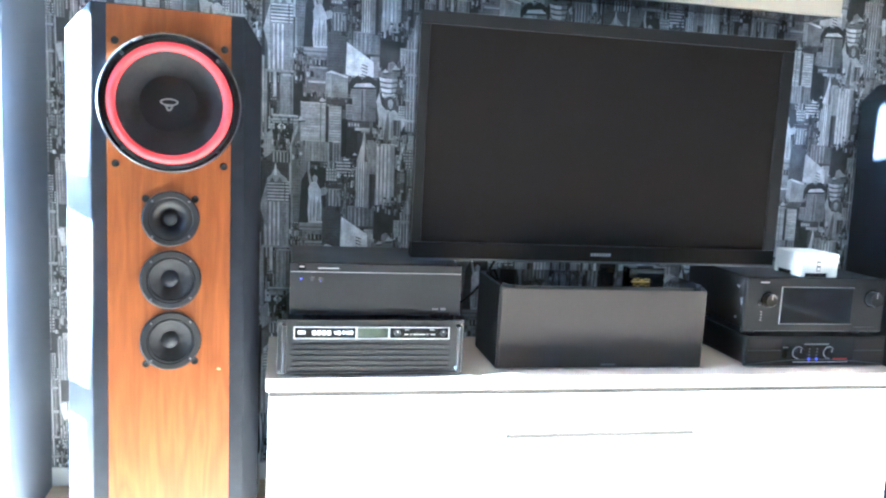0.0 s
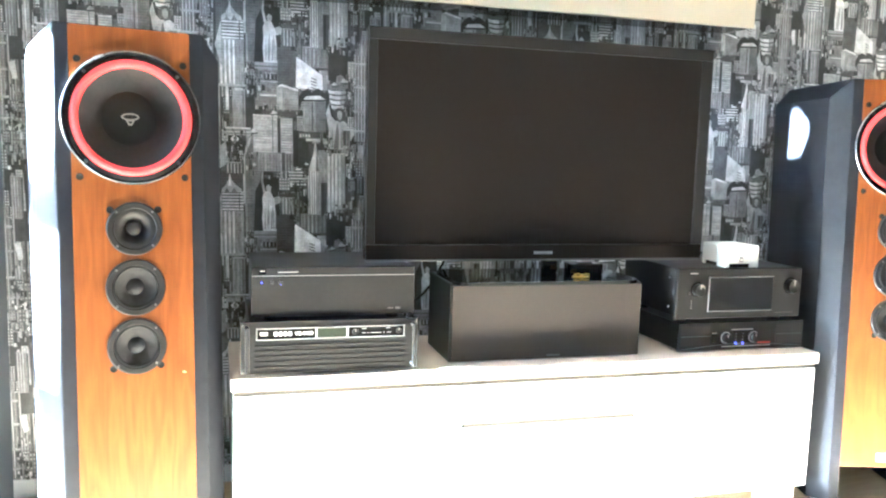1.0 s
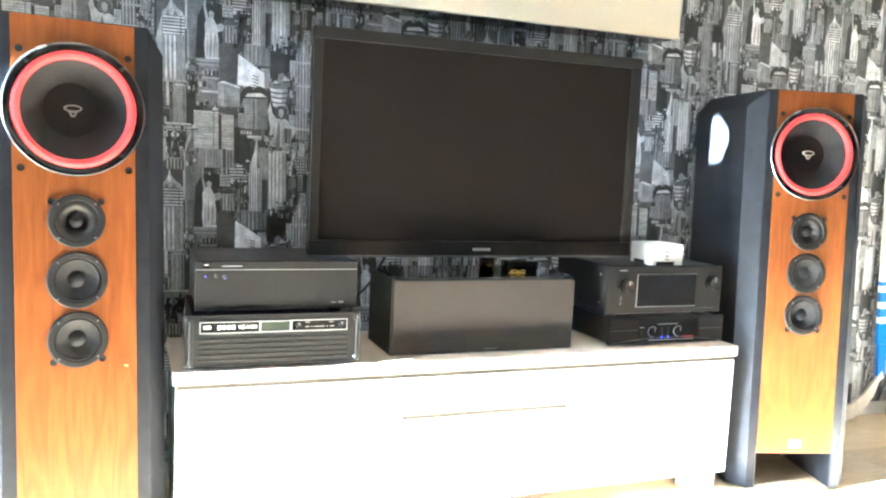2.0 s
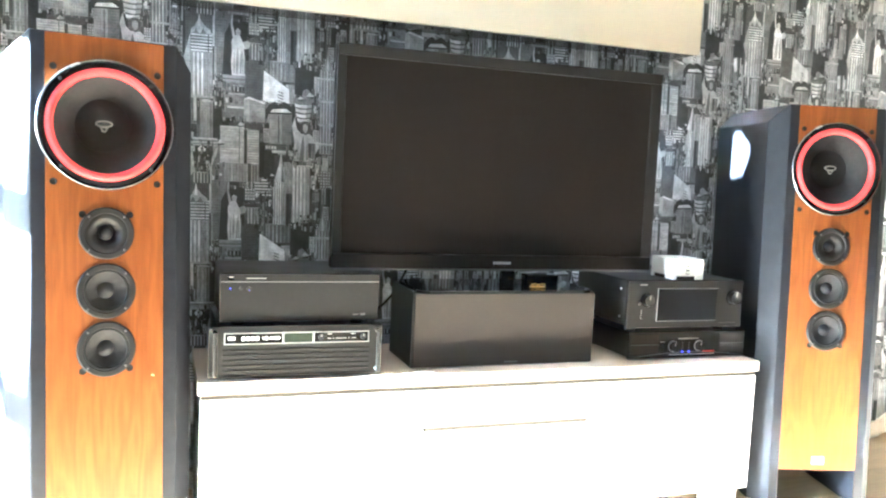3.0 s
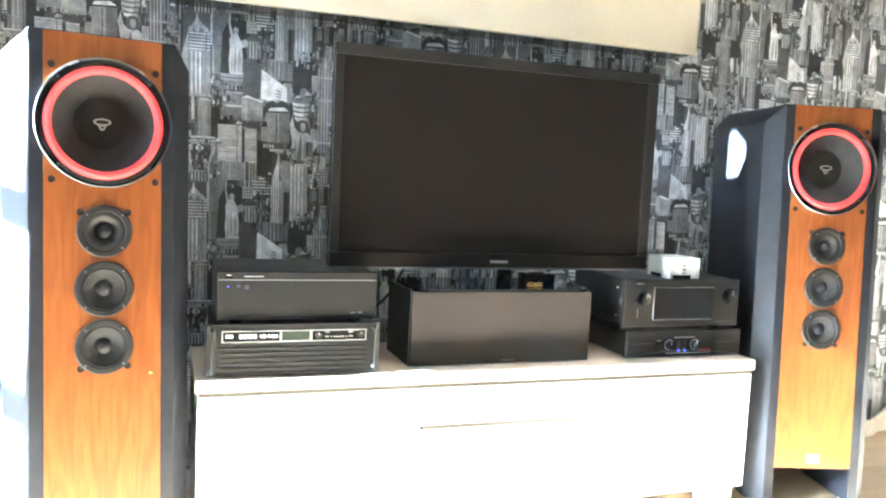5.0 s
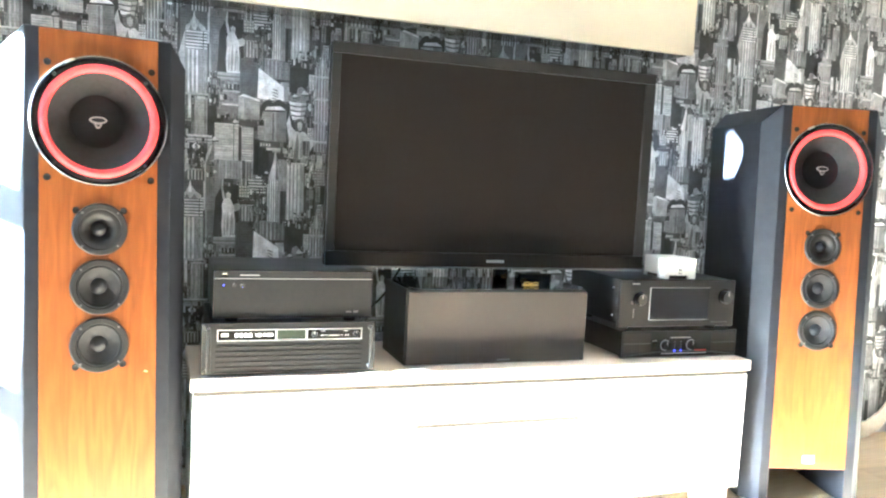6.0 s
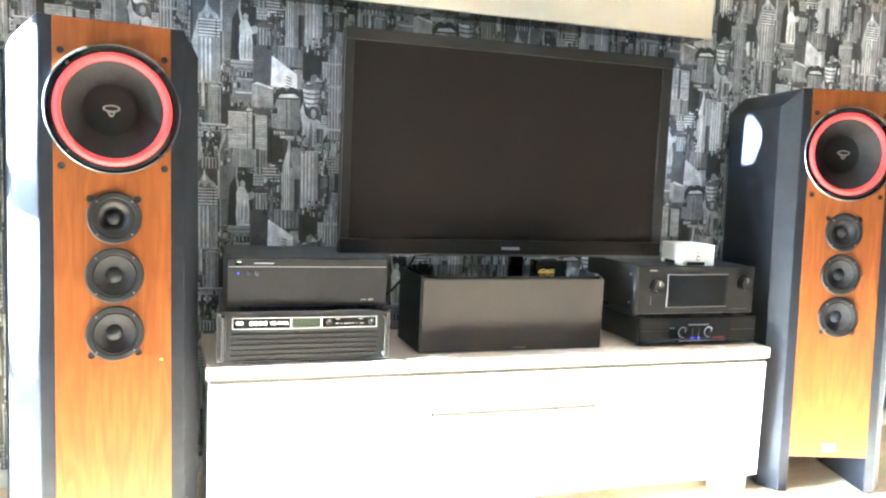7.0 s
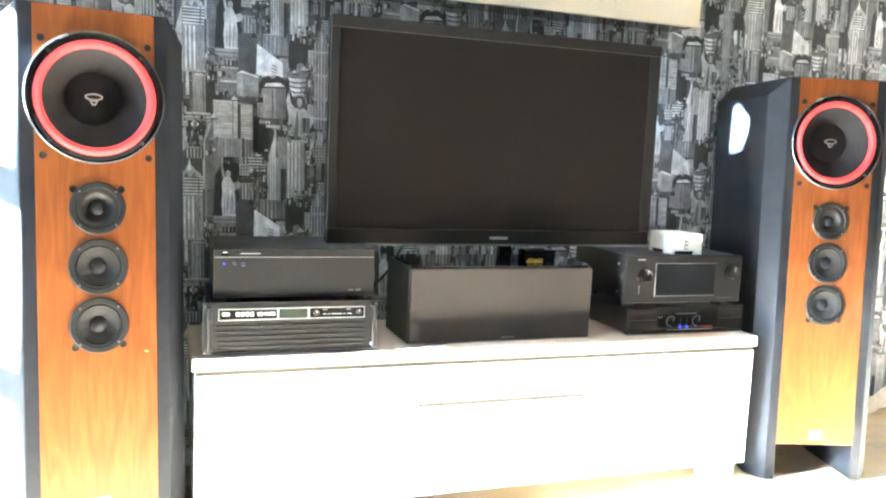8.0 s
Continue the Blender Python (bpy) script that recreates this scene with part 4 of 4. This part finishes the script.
    p.poly([(370, 716), (380, 680), (392, 640), (400, 575), (408, 640), (416, 680), (422, 716)], K_WHITE)
    p.poly([(402, 716), (403, 620), (420, 716)], K_SLATE)
    # pale twin slabs
    p.columns(412, 630, 452, 765, K_MID, K_PALE, 2)
    p.columns(450, 642, 528, 895, K_PALE, K_WHITE, 5, 0.5)
    p.poly([(450, 890), (466, 912), (480, 892), (506, 905), (528, 885), (528, 930), (450, 930)], K_BLACK)
    # slanting white roof
    p.poly([(320, 372), (324, 240), (432, 312), (434, 372)], K_WHITE)
    for k in range(4):
        p.poly([(384, 322 + 13 * k), (408, 330 + 13 * k), (408, 334 + 13 * k), (384, 326 + 13 * k)], K_BLACK, k == 0)
    # striped block
    p.rect(252, 770, 362, 806, K_CHAR)
    p.bands(284, 704, 362, 782, K_CHAR, K_WHITE, 6, 0.5)
    p.windows(246, 748, 290, 800, K_MID, K_WHITE, 4, 4)
    # office block with bands
    p.rect(178, 468, 320, 492, K_CHAR)
    p.bands(142, 490, 242, 645, K_PALE, K_LIGHT, 16, 0.5)
    p.bands(254, 496, 306, 645, K_PALE, K_LIGHT, 14, 0.5)
    p.rect(242, 500, 254, 650, K_BLACK)
    p.columns(160, 645, 312, 722, K_MID, K_PALE, 12)
    p.rect(258, 640, 272, 720, K_CHAR)
    p.rect(306, 545, 330, 700, K_BLACK)
    # box with a light roof
    p.rect(240, 368, 330, 462, K_PALE)
    p.poly([(240, 368), (262, 356), (330, 376), (330, 384), (262, 366)], K_WHITE)
    p.rect(240, 370, 263, 462, K_LIGHT)
    # domed block and twin slabs
    p.rect(349, 414, 398, 550, K_MID)
    p.rect(398, 414, 446, 550, K_SLATE, False)
    p.rect(352, 412, 444, 418, K_LIGHT)
    p.rect(386, 426, 391, 545, K_CHAR, False)
    p.rect(398, 420, 402, 548, K_PALE, False)
    p.poly([(330, 410), (345, 384), (372, 368), (386, 384), (414, 366), (440, 384), (452, 412), (440, 420), (345, 424), (338, 450), (330, 440)], K_BLACK)
    p.poly([(352, 416), (362, 402), (420, 396), (444, 412)], K_WHITE)
    p.rect(330, 550, 420, 580, K_CHAR)
    p.windows(332, 556, 380, 578, K_SLATE, K_WHITE, 4, 1)
    p.rect(360, 578, 422, 590, K_LIGHT)
    p.rect(326, 590, 372, 705, K_BLACK)
    # drum shaped hall
    for k in range(4):
        w0, w1, y0 = 40 - 4 * k, 37 - 4 * k, 370 + 21 * k
        p.poly([(496 - w0, y0), (496 - 0.5 * w0, y0 + 4), (496 + 0.5 * w0, y0 + 4), (496 + w0, y0), (496 + w1, y0 + 15), (496 + 0.5 * w1, y0 + 19), (496 - 0.5 * w1, y0 + 19), (496 - w1, y0 + 15)], K_WHITE)
        p.poly([(496 + 0.35 * w0, y0 + 4), (496 + w0, y0), (496 + w1, y0 + 15), (496 + 0.35 * w1, y0 + 19)], K_PALE)
        p.poly([(496 - w1, y0 + 15), (496, y0 + 20), (496 + w1, y0 + 15), (496 + w1 - 2, y0 + 21), (496, y0 + 26), (496 - w1 + 2, y0 + 21)], K_CHAR)
    p.rect(450, 345, 560, 370, K_SLATE)
    # great statue's shoulders
    p.poly([(452, 620), (458, 540), (446, 470), (458, 430), (468, 480), (486, 500), (524, 500), (548, 520), (580, 530), (552, 585), (528, 555), (520, 622)], K_LIGHT)
    p.poly([(478, 620), (488, 540), (496, 505), (502, 545), (500, 622)], K_SLATE)
    p.poly([(480, 490), (476, 462), (490, 446), (512, 442), (530, 456), (528, 490), (506, 506)], K_CHAR)
    p.poly([(494, 486), (494, 462), (506, 456), (516, 464), (514, 488), (505, 498)], K_PALE)
    for a in (-60, -35, -10, 15, 40, 65):
        c, d = math.sin(radians(a)), math.cos(radians(a))
        p.poly([(504 + 22 * c - 2, 468 - 22 * d), (504 + 40 * c, 468 - 40 * d), (504 + 22 * c + 2, 468 - 22 * d)], K_LIGHT, a == -60)
    p.rect(516, 540, 550, 604, K_CHAR)
    p.windows(538, 480, 566, 530, K_SLATE, K_WHITE, 3, 5)
    # folds of the great statue's robe and of the small one
    for x in (462, 470, 508, 514, 532, 542):
        p.poly([(x, 615), (x + 2, 548), (x + 5, 520), (x + 6, 612)], K_MID, x == 462)
    for x in (196, 222, 240):
        p.poly([(x, 262), (x + 2, 200), (x + 5, 165), (x + 5, 262)], K_MID, x == 196)
    # fans and flags on the small roofs
    for x, y, w in ((470, 350, 26), (508, 336, 34), (130, 560, 30), (352, 690, 20), (214, 480, 30), (590, 640, 22)):
        p.poly([(x, y), (x + w * 0.4, y - w * 0.5), (x + w, y - w * 0.1), (x + w * 0.7, y + w * 0.2)], K_LIGHT)
        p.poly([(x + 2, y + 4), (x + w, y), (x + w, y + 6), (x + 2, y + 9)], K_BLACK)
    # gothic tower
    p.columns(566, 220, 632, 585, K_SLATE, K_LIGHT, 5, 0.3)
    for y in (250, 348, 452, 536):
        p.rect(560, y, 636, y + 10, K_PALE, y == 250)
    p.poly([(572, 222), (590, 180), (600, 128), (610, 180), (626, 222)], K_MID)
    p.poly([(594, 222), (600, 150), (606, 222)], K_LIGHT)
    p.windows(540, 248, 566, 332, K_MID, K_LIGHT, 2, 8)
    p.rect(582, 600, 606, 660, K_PALE)
    p.windows(560, 660, 620, 735, K_SLATE, K_LIGHT, 5, 6)
    # street clutter in the hollows: small roofs, lit walls and shadows
    for x0, y0, x1, y1, n in ((112, 280, 190, 412, 30), (300, 60, 332, 240, 16), (24, 546, 100, 690, 30), (436, 545, 470, 640, 16), (620, 390, 700, 735, 60),
                              (528, 300, 566, 480, 26), (330, 690, 366, 900, 26), (110, 640, 160, 735, 14), (520, 600, 566, 735, 30), (446, 150, 560, 215, 24), (150, 440, 250, 470, 12)):
        for k in range(n):
            x, y, w, h = rnd.uniform(x0, x1 - 6), rnd.uniform(y0, y1 - 8), rnd.uniform(5, 15), rnd.uniform(7, 26)
            tilt = rnd.choice((0, 0, 0, -5, 5))
            tone = rnd.choice((K_BLACK, K_BLACK, K_CHAR, K_SLATE, K_MID, K_PALE, K_LIGHT, K_WHITE))
            p.poly([(x, y), (x + w, y + tilt), (x + w, y + h), (x, y + h)], tone, k % 4 == 0)
            p.poly([(x + 0.6 * w, y + 0.6 * tilt), (x + w, y + tilt), (x + w, y + h), (x + 0.6 * w, y + h)], max(0, tone - 2), k % 4 == 0)
    return p


def paper_mesh(p, drop, name):
    """One strip of the print from skirting to ceiling, clipped to its own width."""
    verts, faces, tones = [], [], []

    def put(pts, tone, depth):
        base = len(verts)
        verts.extend((x, -depth, z) for x, z in pts)
        faces.append(tuple(range(base, base + len(pts))))
        tones.append(tone)

    z0, z1 = 0.058, 2.78
    put([(0, z0), (STRIP_W, z0), (STRIP_W, z1), (0, z1)], K_BLACK, 0.0006)
    for row in range(-3, 5):
        for layer, tone, pts in p.shapes:
            for shift in (-STRIP_W, 0.0, STRIP_W):
                q = [(x * PX + shift, 1.043 + drop + row * STRIP_H + y * PX) for x, y in pts]
                xs, zs = [a for a, b in q], [b for a, b in q]
                if max(xs) < 0.001 or min(xs) > STRIP_W - 0.001 or max(zs) < z0 + 0.001 or min(zs) > z1 - 0.001:
                    continue
                put([(min(max(a, 0), STRIP_W), min(max(b, z0), z1)) for a, b in q], tone, 0.0008 + layer * 0.00005)
    me = bpy.data.meshes.new(name)
    me.from_pydata(verts, [], faces)
    for m in TONES:
        me.materials.append(m)
    me.polygons.foreach_set("material_index", tones)
    return me


THE_PRINT = draw_print()
DROPS = {-3: 0.0, -2: 0.0, -1: 0.29, 0: 0.0, 1: 0.27, 2: 0.0, 3: 0.277, 4: 0.25, 5: 0.235, 6: 0.22}
for k, drop in DROPS.items():
    strip = new("wallpaper_strip", paper_mesh(THE_PRINT, drop, "wallpaper_strip"))
    strip.location = (0.004 + k * STRIP_W - 65 * PX, 0, 0)
    strip.parent = WALL_NORTH

# ---- hockey stick and grey bin by the wall ----
STICK_BLUE = material("blue_stick_paint", (0.02, 0.16, 0.55), 0.35, grain=0.12, scale=60)
STICK_WHITE = material("white_stick_paint", (0.72, 0.71, 0.68), 0.4, grain=0.08, scale=60)
BLADE_TAPE = material("pale_blade_tape", (0.62, 0.57, 0.50), 0.7, grain=0.2, scale=120, bump=0.3)
GREY_FELT = material("grey_bin_plastic", (0.20, 0.19, 0.18), 0.6, grain=0.15, scale=90, bump=0.2)
stick = thing("hockey_stick", pose(3.14, -0.075, 0.0), "blue hockey stick with white stripes leaning on the wall", "hockey stick")
lower = [(-0.24, 0.004), (-0.15, 0.012), (-0.08, 0.05), (-0.03, 0.11), (0.0, 0.185)]
upper = [(0.028, 0.20), (0.012, 0.235), (-0.03, 0.19), (-0.09, 0.125), (-0.16, 0.085), (-0.25, 0.075), (-0.265, 0.04)]
part("blade", prism(lower + upper, -0.012, 0.0), BLADE_TAPE, stick, "pale taped blade")
bm = prism([(-0.012, 0.20), (0.028, 0.20), (0.030, 0.36), (-0.024, 0.36)], -0.011, 0.008)
part("neck", bm, STICK_BLUE, stick)
for z0, z1, mat, name in ((0.36, 0.455, STICK_BLUE, "shaft"), (0.455, 0.485, STICK_WHITE, "stripe"), (0.485, 0.525, STICK_BLUE, "shaft"), (0.525, 0.555, STICK_WHITE, "stripe"),
                          (0.555, 0.60, STICK_BLUE, "shaft"), (0.60, 0.63, STICK_WHITE, "stripe"), (0.63, 0.65, STICK_BLUE, "shaft"), (0.65, 1.30, STICK_WHITE, "shaft")):
    lean0, lean1 = 0.045 * (z0 - 0.2), 0.045 * (z1 - 0.2)
    bm = prism([(-0.024, z0), (0.030, z0), (0.030, z1), (-0.024, z1)], -0.010, 0.008)
    for v in bm.verts:
        v.co.y += 0.045 * (v.co.z - 0.2)
    part(name, bm, mat, stick)
bin_ = thing("waste_bin", pose(3.36, -0.17, 0.0), "plain grey bin standing on the floor by the wall", "bin")
part("body", box(-0.12, 0.12, -0.12, 0.12, 0.0, 0.42, 0.012), GREY_FELT, bin_)
part("rim", box(-0.125, 0.125, -0.125, 0.125, 0.4203, 0.44, 0.004), GREY_FELT, bin_)

# ---- floor planks ----
FLOOR = structure(part("floor", box(X0, X1, Y0, Y1, -0.12, -0.012), BLACK_DULL), "light oak laminate plank floor", "floor")


def oak_material():
    m = veneer_material("oak_plank", (0.68, 0.51, 0.32), (0.86, 0.70, 0.49), 0.33, 0.15)
    nt = m.node_tree
    b = nt.nodes["Principled BSDF"]
    old = b.inputs["Base Color"].links[0].from_socket
    info = nt.nodes.new("ShaderNodeObjectInfo")
    mr = nt.nodes.new("ShaderNodeMapRange")
    mr.inputs["To Min"].default_value, mr.inputs["To Max"].default_value = 0.82, 1.15
    nt.links.new(info.outputs["Random"], mr.inputs[0])
    hsv = nt.nodes.new("ShaderNodeHueSaturation")
    nt.links.new(mr.outputs[0], hsv.inputs["Value"])
    nt.links.new(old, hsv.inputs["Color"])
    nt.links.new(hsv.outputs[0], b.inputs["Base Color"])
    return m


OAK = oak_material()
PL, PW = 1.28, 0.19
SHORT = {}


def lay(x0, x1, y):
    key = round(x1 - x0, 3)
    if key not in SHORT:
        b3 = box(0, 0.0115, 0, PW - 0.0012, -(x1 - x0) + 0.0012, 0, 0.0012, segments=1)
        SHORT[key] = mesh_of(b3, "plank", OAK)
    ob = new("plank", SHORT[key])
    # local -z lies along world x, local x points up
    ob.matrix_local = Matrix(((0, 0, -1, x0), (0, 1, 0, y), (1, 0, 0, -0.0115), (0, 0, 0, 1)))
    ob.parent = FLOOR


row = 0
y = Y1 - PW
while y > Y0 - PW:
    x = X0 - PL * ((row * 0.37) % 1.0)
    while x < X1:
        a, b = max(x, X0), min(x + PL, X1)
        if b - a > 0.02 and y >= Y0:
            lay(a, b, y)
        x += PL
    y -= PW
    row += 1
